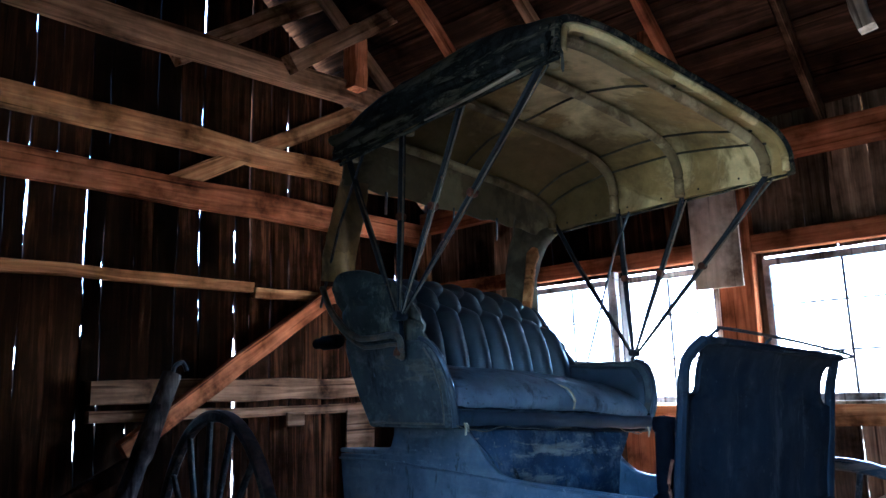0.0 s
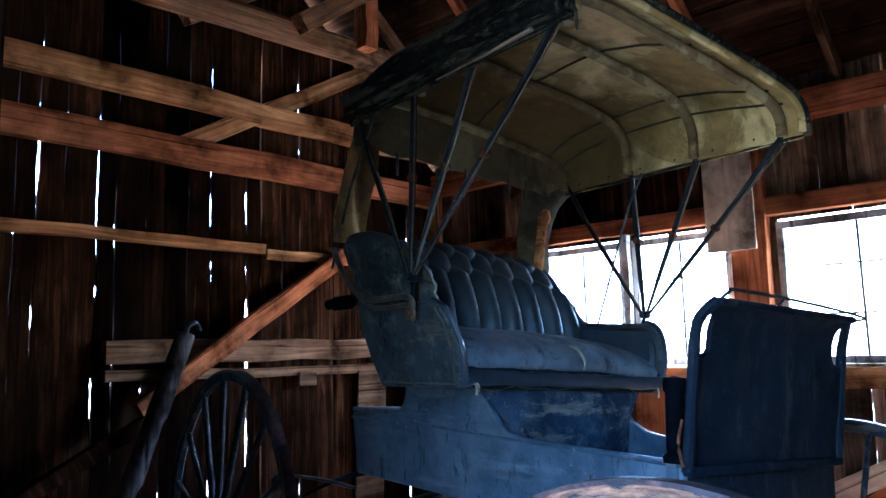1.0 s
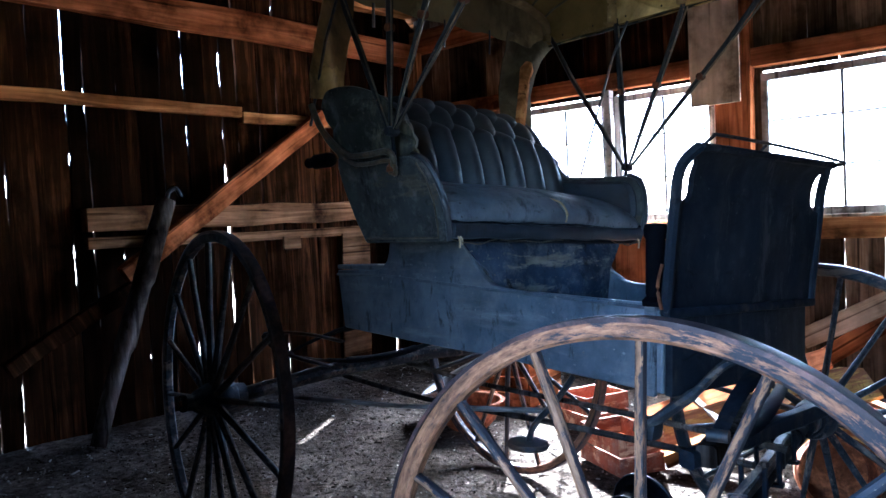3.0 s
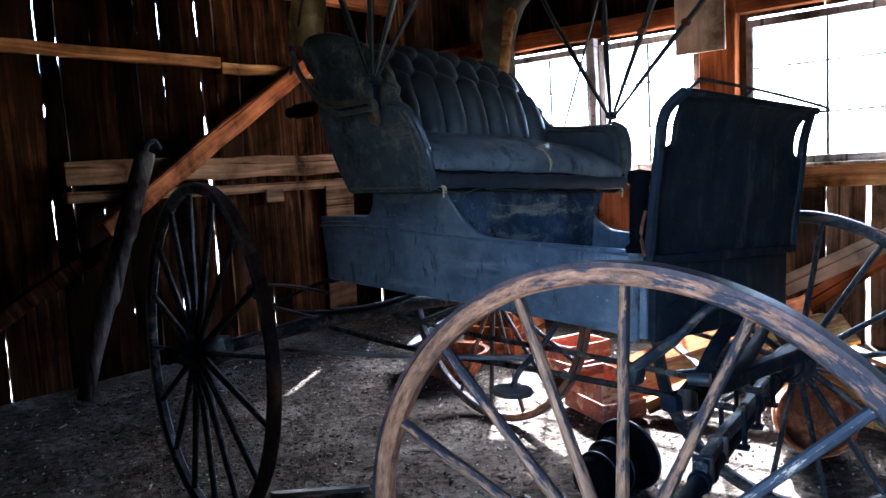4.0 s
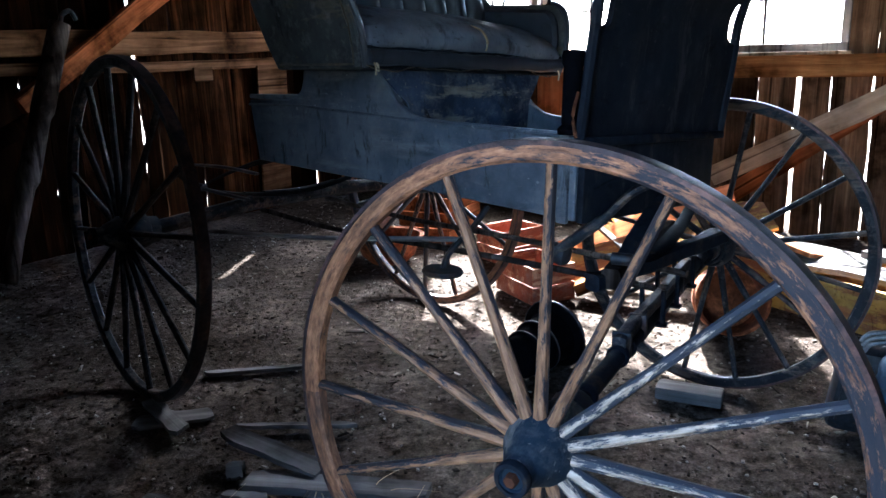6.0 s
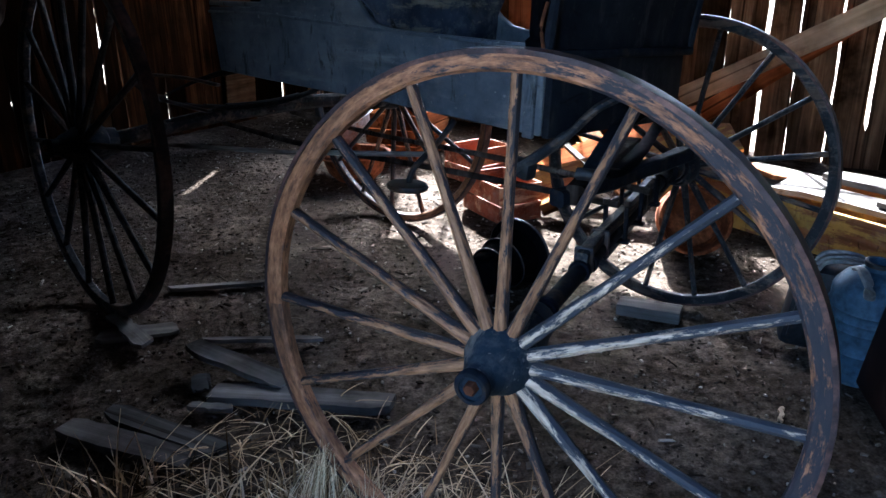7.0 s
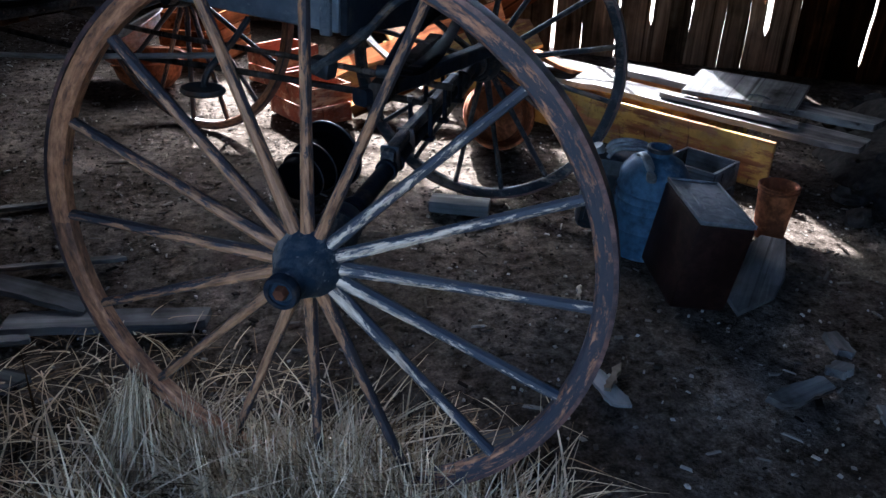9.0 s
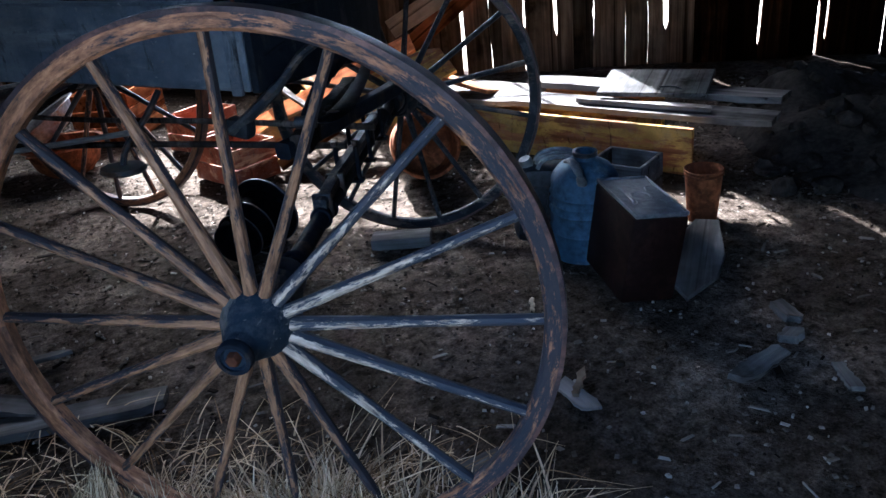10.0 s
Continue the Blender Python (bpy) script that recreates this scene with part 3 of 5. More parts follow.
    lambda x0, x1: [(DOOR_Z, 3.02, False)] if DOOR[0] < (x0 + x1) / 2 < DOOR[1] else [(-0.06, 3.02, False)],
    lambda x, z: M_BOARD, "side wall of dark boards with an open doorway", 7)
# unseen board screens outside the doorway, added to keep its light narrow
for b, reach in zip(DOOR, (0.85, 0.75)):
    board_wall("wall_baffle", pose(SIDE_A - reach, b, 0), [], 0.0, reach - 0.03, lambda x0, x1: [(-0.06, 2.6, False)], lambda x, z: M_BOARD, "unseen board screen added beside the doorway to narrow its light", 13)
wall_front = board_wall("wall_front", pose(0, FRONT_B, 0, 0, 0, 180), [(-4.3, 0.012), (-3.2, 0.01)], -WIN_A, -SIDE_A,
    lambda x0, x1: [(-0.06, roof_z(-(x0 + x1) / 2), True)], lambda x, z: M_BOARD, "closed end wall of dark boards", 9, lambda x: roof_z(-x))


def timber(p, q, w, h, mat, name, label, category="beam", seed=0, parent=None, m=BARN, up=(0, 0, 1), wob=0.006, kind=""):
    """A timber from p to q, w wide and h high."""
    f, n = along(p, q, up)
    ob = part(name, beam_mesh(n, w, h, seed, wob), mat, parent, "", (m @ f) if parent is None else f)
    return tagged(ob, label, category, kind=kind) if parent is None else ob


def roof():
    """Both slopes: boards laid lengthwise on rafters, in one mesh a slope."""
    for side in (1, -1):
        bm = bmesh.new()
        rnd = random.Random(11 + side)
        run = WIN_A - RIDGE_A + 0.35
        sl = math.hypot(1, SLOPE)
        n = 17
        for i in range(n):
            d0, d1 = run * sl * i / n, run * sl * (i + 1) / n + 0.02
            mid, w = (d0 + d1) / 2, d1 - d0
            f = Matrix.Translation((RIDGE_A + side * mid / sl, (BACK_B + FRONT_B) / 2, RIDGE_Z - mid / sl * SLOPE + 0.085 + (i % 2) * 0.023 + rnd.uniform(0, 0.003))) @ Matrix.Rotation(side * math.atan(SLOPE), 4, "Y")
            add_box(bm, (w, BACK_B - FRONT_B + 0.5, 0.022), f)
        tagged(part("ceiling", bm, M_ROOF, None, "", BARN), "dark roof boards seen from below", "roof", kind="structure")
        for i, b in enumerate((4.3, 3.55, 2.8, 2.05, 1.3, 0.55, -0.2, -0.95)):
            timber((RIDGE_A, b, RIDGE_Z), (RIDGE_A + side * (run - 0.3), b, RIDGE_Z - (run - 0.3) * SLOPE), 0.05, 0.11, M_BEAM_RED if i % 2 else M_GIRT, "rafter", "reddish sawn rafter under the roof boards", "rafter", i, kind="structure")


roof()

# beams on the back wall
B1 = BACK_B - 0.05
for a0, a1, z, h, mat, sd in ((0.35, 5.1, 3.09, 0.16, M_BEAM, 1), (0.35, 5.1, 2.685, 0.19, M_BEAM_RED, 2), (0.6, 3.27, 2.065, 0.075, M_BEAM, 3), (3.28, 5.1, 2.03, 0.075, M_BEAM, 4), (2.1, 5.1, 1.31, 0.15, M_GIRT, 5), (2.1, 5.1, 1.16, 0.07, M_GIRT, 8)):
    timber((a0, B1, z), (a1, B1, z), 0.10 if h > 0.1 else 0.06, h, mat, "girt", "rough sawn horizontal timber nailed to the wall boards", "beam", sd, kind="structure", wob=0.011)
# tie beam and two braces: the dimness under the roof, put into darker timber
timber((1.2, 4.1, 3.40), (4.3, 4.1, 3.49), 0.12, 0.15, M_GIRT, "tie_beam", "heavy brown tie beam under the roof", "beam", 21, wob=0.012)
timber((2.6, 4.815, 2.729), (4.9, 4.815, 4.018), 0.05, 0.13, M_BEAM, "brace", "slanting brown brace under the roof", "brace", 22)
timber((2.4, 4.44, 3.494), (3.85, 4.44, 4.505), 0.09, 0.14, M_GIRT, "brace", "slanting brown brace under the roof", "brace", 23)
timber((2.95, 3.92, 3.43), (4.3, 3.92, 4.42), 0.10, 0.13, M_GIRT, "brace", "slanting brown brace under the roof", "brace", 24)
timber((3.6, 4.0, 3.46), (3.6, 4.0, 3.95), 0.14, 0.12, M_BEAM_RED, "king_post", "short red post standing on the tie beam", "post", 25)
timber((2.25, 4.62, 0.96), (3.99, 4.74, 2.06), 0.06, 0.125, M_BEAM_RED, "brace", "orange-red slanting brace with a dark bolt hole", "brace", 26)
timber((5.10, BACK_B - 0.10, 0.0), (5.10, BACK_B - 0.10, 2.7), 0.10, 0.10, M_BEAM, "corner_post", "pale square corner post", "post", 27, up=(1, 0, 0), kind="structure")

# the window wall's timbers
W1 = WIN_A - 0.045
timber((W1, -1.45, 2.79), (W1, 4.8, 2.79), 0.12, 0.19, M_BEAM_RED, "wall_plate", "red-stained wall plate under the eaves", "beam", 31, kind="structure")
timber((W1, -1.45, 2.16), (W1, 4.8, 2.16), 0.09, 0.12, M_BEAM_RED, "girt", "red-brown header above the windows", "beam", 32, kind="structure")
timber((W1, -0.4, 1.045), (W1, 4.8, 1.045), 0.10, 0.13, M_BEAM, "girt", "pale sill timber below the windows", "beam", 33, kind="structure")
timber((W1 - 0.02, 1.92, 0.0), (W1 - 0.02, 1.92, 2.72), 0.24, 0.10, M_BEAM_RED, "post", "red-stained post between the windows", "post", 34, up=(1, 0, 0), kind="structure")
ob = part("board", box((0.02, 0.33, 0.78), None, 0.003), M_PALE, None, "", BARN @ pose(W1 - 0.14, 2.0, 2.265))
tagged(ob, "pale new plank nailed over the post", "board")
timber((W1 - 0.01, 2.855, 1.1), (W1 - 0.01, 2.855, 2.1), 0.06, 0.06, M_FRAME, "mullion", "narrow weathered post between two windows", "post", 35, up=(1, 0, 0), kind="structure")
timber((W1 - 0.06, 1.52, 0.34), (W1 - 0.06, -0.1, 1.23), 0.05, 0.13, M_PALE_BEAM, "brace", "pale slanting brace across the wall, sunlit on its upper edge", "brace", 36)
timber((W1 - 0.02, 1.40, 0.24), (W1 - 0.02, 0.30, 1.05), 0.04, 0.12, M_BEAM_RED, "brace", "red-brown slanting brace behind the pale one", "brace", 37)
timber((4.55, 2.14, 2.9), (4.55, 2.14, 4.0), 0.1, 0.1, M_BEAM_RED, "post", "red-stained wooden post under the roof", "post", 38, up=(1, 0, 0))
timber((4.9, 2.25, 4.0), (4.9, 1.9, 3.0), 0.07, 0.07, M_BEAM_RED, "brace", "slender red roof brace", "brace", 39)
timber((4.3, 0.80, 3.05), (4.3, 0.95, 3.9), 0.10, 0.08, M_PALE_BEAM, "brace", "pale roof brace catching the window light", "brace", 40)


def window(p, q, n_x, n_z, label):
    """A sash in the wall: frame, bars and panes."""
    root = thing("window", BARN @ WINM @ Matrix.Translation(((p + q) / 2, -0.01, (SILL + HEAD) / 2)), label, "window", "barn windows", "structure")
    w, h = q - p, HEAD - SILL
    for x, z, sx, sz in ((0, h / 2 - 0.025, w, 0.05), (0, -h / 2 + 0.025, w, 0.05), (-w / 2 + 0.022, 0, 0.044, h - 0.1), (w / 2 - 0.022, 0, 0.044, h - 0.1)):
        part("window_frame", box((sx, 0.045, sz), Matrix.Translation((x, 0, z)), 0.004), M_FRAME, root)
    part("window_sill", box((w + 0.06, 0.07, 0.028), Matrix.Translation((0, -0.035, -h / 2 - 0.012)), 0.004), M_PALE, root)
    for i in range(1, n_x):
        part("glazing_bar", box((0.016, 0.022, h - 0.1), Matrix.Translation((-w / 2 + w * i / n_x, 0, 0)), 0.003), M_GREY, root)
    for k in range(1, n_z):
        part("glazing_bar", box((w - 0.09, 0.018, 0.014), Matrix.Translation((0, 0, -h / 2 + h * k / n_z)), 0.003), M_GREY, root)
    for i in range(n_x):
        for k in range(n_z):
            g = part("pane", box((w / n_x - 0.02, 0.003, h / n_z - 0.02), Matrix.Translation((-w / 2 + w * (i + 0.5) / n_x, 0.006, -h / 2 + h * (k + 0.5) / n_z))), M_GLASS, root)
            g.visible_shadow = False
    return root


window(*WINDOWS[0], 2, 3, "dusty paned window glaring with daylight")
window(*WINDOWS[1], 2, 3, "paned window glaring with daylight beside the pale plank")
window(*WINDOWS[2], 2, 3, "paned window glaring with daylight behind the buggy seat")


# ---- the buggy
buggy = thing("buggy", BUGGY, "old horse buggy with tufted seat, torn canopy and worn wheels", "carriage")


def wheel(name, R, n, m, phase, mats, label, dish=0.03):
    """A wooden wheel in the x-z plane, its outer face towards -y: rim with its tyre, hub and spokes."""
    rim_m, spoke_m, hub_m = mats
    bm = bmesh.new()
    ro, ri, w = R - 0.007, R - 0.037, 0.017
    prof = [(ro, -w), (ro, w), (ri + 0.006, w), (ri, w - 0.006), (ri, -w + 0.006), (ri + 0.006, -w)]
    N = 96
    rings = []
    for k in range(N):
        a = 2 * math.pi * k / N
        wob = 0.0015 * math.sin(a * 3 + phase) + 0.001 * math.sin(a * 7)
        rings.append([bm.verts.new(((r + wob) * math.cos(a), y, (r + wob) * math.sin(a))) for r, y in prof])
    for k in range(N):
        a, c = rings[k], rings[(k + 1) % N]
        for i in range(6):
            bm.faces.new((a[i], a[(i + 1) % 6], c[(i + 1) % 6], c[i]))
    rim = part(name, bm, rim_m, buggy, label, m)
    bm = bmesh.new()
    rings = []
    prof = [(R - 0.008, -w - 0.002), (R, -w - 0.001), (R + 0.001, 0), (R, w + 0.001), (R - 0.008, w + 0.002)]
    for k in range(N):
        a = 2 * math.pi * k / N
        rings.append([bm.verts.new((r * math.cos(a), y, r * math.sin(a))) for r, y in prof])
    for k in range(N):
        a, c = rings[k], rings[(k + 1) % N]
        for i in range(4):
            bm.faces.new((a[i], a[i + 1], c[i + 1], c[i]))
    part("tyre", bm, M_TYRE, rim, "worn iron tyre")
    hub = lathe([(r * (0.86 if h < -0.11 else 1.0), h * (0.8 if h < 0 else 1.0)) for r, h in [(0.0, -0.155), (0.022, -0.155), (0.026, -0.160), (0.031, -0.158), (0.033, -0.150), (0.034, -0.118), (0.036, -0.114), (0.0385, -0.102), (0.0395, -0.1), (0.043, -0.088), (0.0445, -0.086), (0.0475, -0.076), (0.049, -0.074), (0.0525, -0.062), (0.0545, -0.060), (0.059, -0.048), (0.061, -0.046), (0.065, -0.03), (0.067, 0.0), (0.066, 0.03), (0.058, 0.06), (0.05, 0.064), (0.046, 0.10), (0.0, 0.10)]], 28, "y")
    part("hub", hub, hub_m, rim)
    part("hub_band", lathe([(0.022, -0.133), (0.029, -0.133), (0.031, -0.130), (0.031, -0.117), (0.028, -0.115)], 28, "y"), M_IRON_DARK, rim)
    part("axle_nut", lathe([(0.0, -0.138), (0.010, -0.138), (0.0125, -0.134), (0.0125, -0.12)], 6, "y"), M_RUST_DARK, rim, "rusty axle nut")
    L = ri + 0.012 - 0.055
    pts, rad = [], []
    for i in range(11):
        f = i / 10
        pts.append((0.055 + L * f, dish * (1 - f) * -0.6, 0))
        rad.append(0.0165 - 0.0045 * min(1, f * 2.2))
    me = mesh_of("spoke", tube(pts, rad, 8, 0.78), spoke_m)
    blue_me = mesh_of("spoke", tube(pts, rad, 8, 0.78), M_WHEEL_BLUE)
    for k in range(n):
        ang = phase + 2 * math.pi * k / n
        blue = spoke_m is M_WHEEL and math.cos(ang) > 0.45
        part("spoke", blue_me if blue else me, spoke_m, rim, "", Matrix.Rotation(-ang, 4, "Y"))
    return rim


NEAR = (M_RIM, M_WHEEL, M_HUB)
FAR = (M_WHEEL_DARK, M_WHEEL_DARK, M_HUB)
STEER = 17.3
FRONT = pose(1.695, -0.018, 0, 0, 0, STEER)
HALF = 0.80
wheel("front_wheel", 0.529, 16, FRONT @ pose(0, -HALF, 0.532, 0, 0, -1.9), radians(-159), NEAR, "front wheel with paint worn down to orange wood")
wheel("front_wheel", 0.508, 16, pose(1.468, 0.735, 0.509, 2.2, 0, 188.6), radians(10), FAR, "dark front wheel standing before the windows")
wheel("rear_wheel", 0.61, 16, pose(0.0, -0.71, 0.611, -2.6, 0, -1.8), radians(7), FAR, "tall dark rear wheel with reddish tyre")
wheel("rear_wheel", 0.61, 16, pose(0, 0.71, 0.61, 0, 0, 180), radians(3), (M_RIM, M_WHEEL, M_HUB), "rear wheel on the far side")


def strip(pts, w, t, mat, name, n=8, up=(0, 0, 1)):
    """A flat bar bent along points."""
    return part(name, tube(curve_pts(pts, n), w, 8, t / w, up), mat, buggy)


# running gear
part("front_axle", tube([(-HALF + 0.08, 0, 0), (-0.62, 0, 0), (-0.6, 0, 0), (0.6, 0, 0), (HALF - 0.08, 0, 0)], [0.024, 0.022, 0.020, 0.020, 0.024], 12), M_IRON_DARK, buggy, "", FRONT @ pose(0, 0, 0.53, 0, 0, 90))
part("axle_bed", beam_mesh(0.72, 0.03, 0.032, 4, 0.003), M_WHEEL_DARK, buggy, "", FRONT @ pose(0, 0, 0.562, 0, 0, 90))
for y in (-0.33, -0.2, 0.2, 0.33):
    part("axle_clip", box((0.046, 0.014, 0.062), FRONT @ pose(0, y, 0.548), 0.005), M_IRON, buggy)
for y in (-0.66, 0.66):
    part("collar", lathe([(0.0, -0.02), (0.04, -0.02), (0.044, 0.0), (0.04, 0.02), (0.0, 0.02)], 16, "y"), M_IRON, buggy, "", FRONT @ pose(0, y, 0.532))
for y, r, w in ((-0.70, 0.030, 0.05), (-0.585, 0.026, 0.018), (-0.36, 0.025, 0.016), (-0.30, 0.025, 0.010), (0.47, 0.026, 0.018), (0.60, 0.034, 0.03), (0.68, 0.05, 0.03)):
    part("axle_collar", lathe([(0.0, -w / 2), (r, -w / 2), (r + 0.002, 0), (r, w / 2), (0.0, w / 2)], 16, "y"), M_IRON_DARK, buggy, "", FRONT @ pose(0, y, 0.53))
for y in (-0.06, 0.10, 0.30):
    for x in (-0.027, 0.027):
        part("clip_bolt", tube([(x, y, 0.506), (x, y, 0.60)], 0.0065, 6), M_IRON_DARK, buggy, "", FRONT)
    part("clip_plate", box((0.078, 0.026, 0.010), pose(0, y, 0.508), 0.003), M_IRON_DARK, buggy, "", FRONT)
    part("clip_nut", lathe([(0, 0.0), (0.010, 0.0), (0.010, 0.012), (0, 0.012)], 6), M_IRON, buggy, "", FRONT @ pose(-0.027, y, 0.604))
    part("clip_nut", lathe([(0, 0.0), (0.010, 0.0), (0.010, 0.012), (0, 0.012)], 6), M_IRON, buggy, "", FRONT @ pose(0.027, y, 0.604))
part("sway_bar", beam_mesh(0.56, 0.045, 0.05, 9, 0.004), M_POLE, buggy, "", FRONT @ pose(-0.05, 0.02, 0.675, 0, 0, 90))
part("rear_axle", tube([(0, -0.62, 0.61), (0, -0.2, 0.64), (0, 0.2, 0.64), (0, 0.62, 0.61)], [0.026, 0.03, 0.03, 0.026], 10), M_WHEEL_DARK, buggy)
part("bolster", beam_mesh(0.62, 0.04, 0.04, 6, 0.003), M_IRON_DARK, buggy, "", pose(1.695, 0, 0.665, 0, 0, 90))
for y in (-0.16, 0.16):
    part("reach", tube(curve_pts([(-0.03, y, 0.60), (0.5, y * 0.9, 0.585), (1.1, y * 0.7, 0.60), (1.72, y * 0.5, 0.605)], 6), 0.008, 8, 1.2), M_POLE, buggy, "grey weathered reach pole")
part("perch_rod", tube([(-0.28, -0.30, 0.50), (0.57, -0.30, 0.60), (1.25, -0.30, 0.70)], 0.008, 8), M_GREY, buggy, "pale thin rod along the running gear")


def leaf_spring(name, x, zc, hw, rise, m):
    """An elliptic spring across the buggy: two bowed packs of leaves joined at their ends."""
    for sgn in (-1, 1):
        for k in range(4):
            h = hw * (1 - 0.2 * k)
            top = rise - 0.007 * k if sgn > 0 else -(rise - 0.007 * k)
            pts = [(x, h * g / 8, zc + top * (1 - (abs(g / 8) * h / hw) ** 2.0)) for g in range(-8, 9)]
            part(name, tube(pts, 0.017, 6, 0.16), M_IRON_DARK, buggy, "", m)
    for y in (-hw, hw):
        part("spring_eye", lathe([(0, -0.022), (0.014, -0.022), (0.014, 0.022), (0, 0.022)], 12), M_IRON, buggy, "", m @ pose(x, y, zc, 0, 90, 0))


leaf_spring("rear_spring", 0.02, 0.735, 0.43, 0.085, Matrix())
leaf_spring("front_spring", 1.70, 0.755, 0.38, 0.07, FRONT @ pose(-1.695, 0.018, 0))
for y in (-0.44, 0.44):
    part("side_spring", tube(curve_pts([(0.30, y * 0.8, 0.80), (0.10, y * 0.9, 0.815), (-0.15, y, 0.80), (-0.02, y, 0.74), (0.3, y * 0.9, 0.715)], 6), 0.013, 8, 0.4), M_IRON, buggy)
part("front_iron", tube(curve_pts([(1.62, -0.37, 0.735), (1.667, -0.36, 0.769), (1.739, -0.33, 0.831), (1.79, -0.30, 0.89), (1.85, -0.24, 0.925)], 7), [0.026] * 14 + [0.020] * 14 + [0.012], 8, 0.5), M_WHEEL_DARK, buggy, "bent iron bracket of the shafts")
part("shaft_eye", box((0.06, 0.04, 0.042), pose(1.635, -0.365, 0.74, 0, 12, 0), 0.010), M_IRON, buggy)
part("step_pad", lathe([(0, -0.006), (0.056, -0.006), (0.061, 0), (0.056, 0.008), (0, 0.01)], 24), M_IRON, buggy, "oval iron step pad", pose(1.306, -0.42, 0.646) @ Matrix.Diagonal((1, 0.8, 1, 1)))
part("step_stem", tube(curve_pts([(1.306, -0.42, 0.64), (1.31, -0.40, 0.69), (1.33, -0.33, 0.75), (1.34, -0.28, 0.80)], 5), 0.008, 8), M_IRON, buggy)

# body box, which sags to its far side
LEAN = pose(0, -0.30, 1.0) @ pose(0, 0, 0, -3.8, 0, 0) @ pose(0, 0.30, -1.0)
SIDE = [(0.200, 1.052), (0.255, 0.842), (0.66, 0.832), (1.10, 0.825), (1.64, 0.805), (1.64, 1.008), (1.20, 1.018), (1.11, 1.022), (1.065, 1.030), (1.015, 1.058), (0.975, 1.098), (0.935, 1.142), (0.925, 1.152), (0.542, 1.152), (0.540, 1.122), (0.527, 1.090), (0.498, 1.068), (0.45, 1.058)]
for y in (-0.29, 0.29):
    part("side_panel", solid(SIDE, 0.024, LEAN @ Matrix.Translation((0, y, 0)), 0.004), M_BODY, buggy)
    s = -0.014 if y < 0 else 0.014
    part("moulding", tube([(0.205, y + s, 1.036), (0.5, y + s, 1.040), (1.06, y + s, 1.016), (1.64, y + s, 0.998)], 0.005, 6), M_BODY, buggy, "", LEAN)
    part("corner_batten", box((0.03, 0.014, 0.205), LEAN @ pose(1.61, y + s, 0.90), 0.004), M_BODY, buggy)
part("floor_board", box((1.36, 0.55, 0.02), LEAN @ pose(0.94, 0, 0.838, 0, 1.6, 0), 0.003), M_BODY_DARK, buggy)
part("rear_deck", box((0.34, 0.60, 0.016), LEAN @ pose(0.365, 0, 1.064), 0.005), M_BODY, buggy, "dusty rear deck board")
part("tail_board", box((0.02, 0.555, 0.205), LEAN @ pose(0.215, 0, 0.94, 0, -11, 0), 0.003), M_BODY, buggy)
part("front_panel", box((0.02, 0.60, 0.205), LEAN @ pose(1.655, 0, 0.905), 0.003), M_BODY_DARK, buggy)
part("seat_board", box((0.41, 0.80, 0.014), LEAN @ pose(0.81, 0, 1.158), 0.004), M_BODY_DARK, buggy)
rows = []
for j in range(19):
    f = j / 18
    half = 0.352 - 0.080 * min(1, f / 0.34)
    rows.append([LEAN @ Vector((0.985 + 0.030 * min(1, f / 0.42) + 0.012 * math.sin(9 * g + 3 * f) * (f - f * f) * 4 + 0.008 * noise.noise(Vector((g * 9, f * 4, 2))) + 0.004 * noise.noise(Vector((g * 31, f * 8, 5))), -half + 2 * half * g, 1.156 - 0.30 * f)) for g in [k / 40 for k in range(41)]])
part("fall_cloth", sheet(rows, 0.006), M_CLOTH, buggy, "dark torn cloth hanging below the seat")
part("seat_rail", box((0.024, 0.81, 0.016), LEAN @ pose(1.006, 0, 1.160), 0.005), M_BODY_DARK, buggy)

# seat
def flare(z):
    """Half the seat's width: its sides spread upwards."""
    return 0.42 + 0.265 * (z - 1.15)


def flared(bm, out):
    """Moves a plate drawn at y = 0 onto the spreading side of the seat."""
    for vv in bm.verts:
        vv.co = LEAN @ Vector((vv.co.x, vv.co.y + out * flare(vv.co.z), vv.co.z))
    return bm


ARM = [(0.600, 1.150), (0.995, 1.150), (1.014, 1.154), (1.024, 1.215), (1.024, 1.265), (1.012, 1.315), (0.995, 1.352), (0.968, 1.380), (0.930, 1.396), (0.80, 1.402), (0.67, 1.410), (0.545, 1.425), (0.530, 1.392), (0.540, 1.318), (0.566, 1.229)]
for out in (-1, 1):
    part("arm_panel", flared(solid(ARM, 0.022, None, 0.005), out), M_SEATSIDE, buggy, "dull grey-green painted seat end")
    edge = [(1.016, 1.156), (1.027, 1.215), (1.027, 1.265), (1.014, 1.318), (0.996, 1.356), (0.968, 1.384), (0.925, 1.400)]
    part("arm_roll", tube(curve_pts([LEAN @ Vector((u, out * (flare(z) - 0.004), z)) for u, z in edge], 4), 0.010, 8), M_LEATHER, buggy)
    hem = [(0.955, 1.372), (0.985, 1.33), (1.0, 1.26), (0.994, 1.19), (0.988, 1.163), (0.85, 1.163), (0.62, 1.163)]
    part("arm_hem", tube([LEAN @ Vector((u, out * (flare(z) + 0.012), z)) for u, z in hem], 0.0035, 6), M_BRASSY, buggy, "tarnished beading along the seat end")
    part("arm_pad", flared(solid([(0.60, 1.2), (1.0, 1.2), (1.006, 1.27), (0.98, 1.34), (0.94, 1.375), (0.58, 1.40)], 0.03, Matrix.Translation((0, -out * 0.027, 0)), 0.012), out), M_LEATHER, buggy)
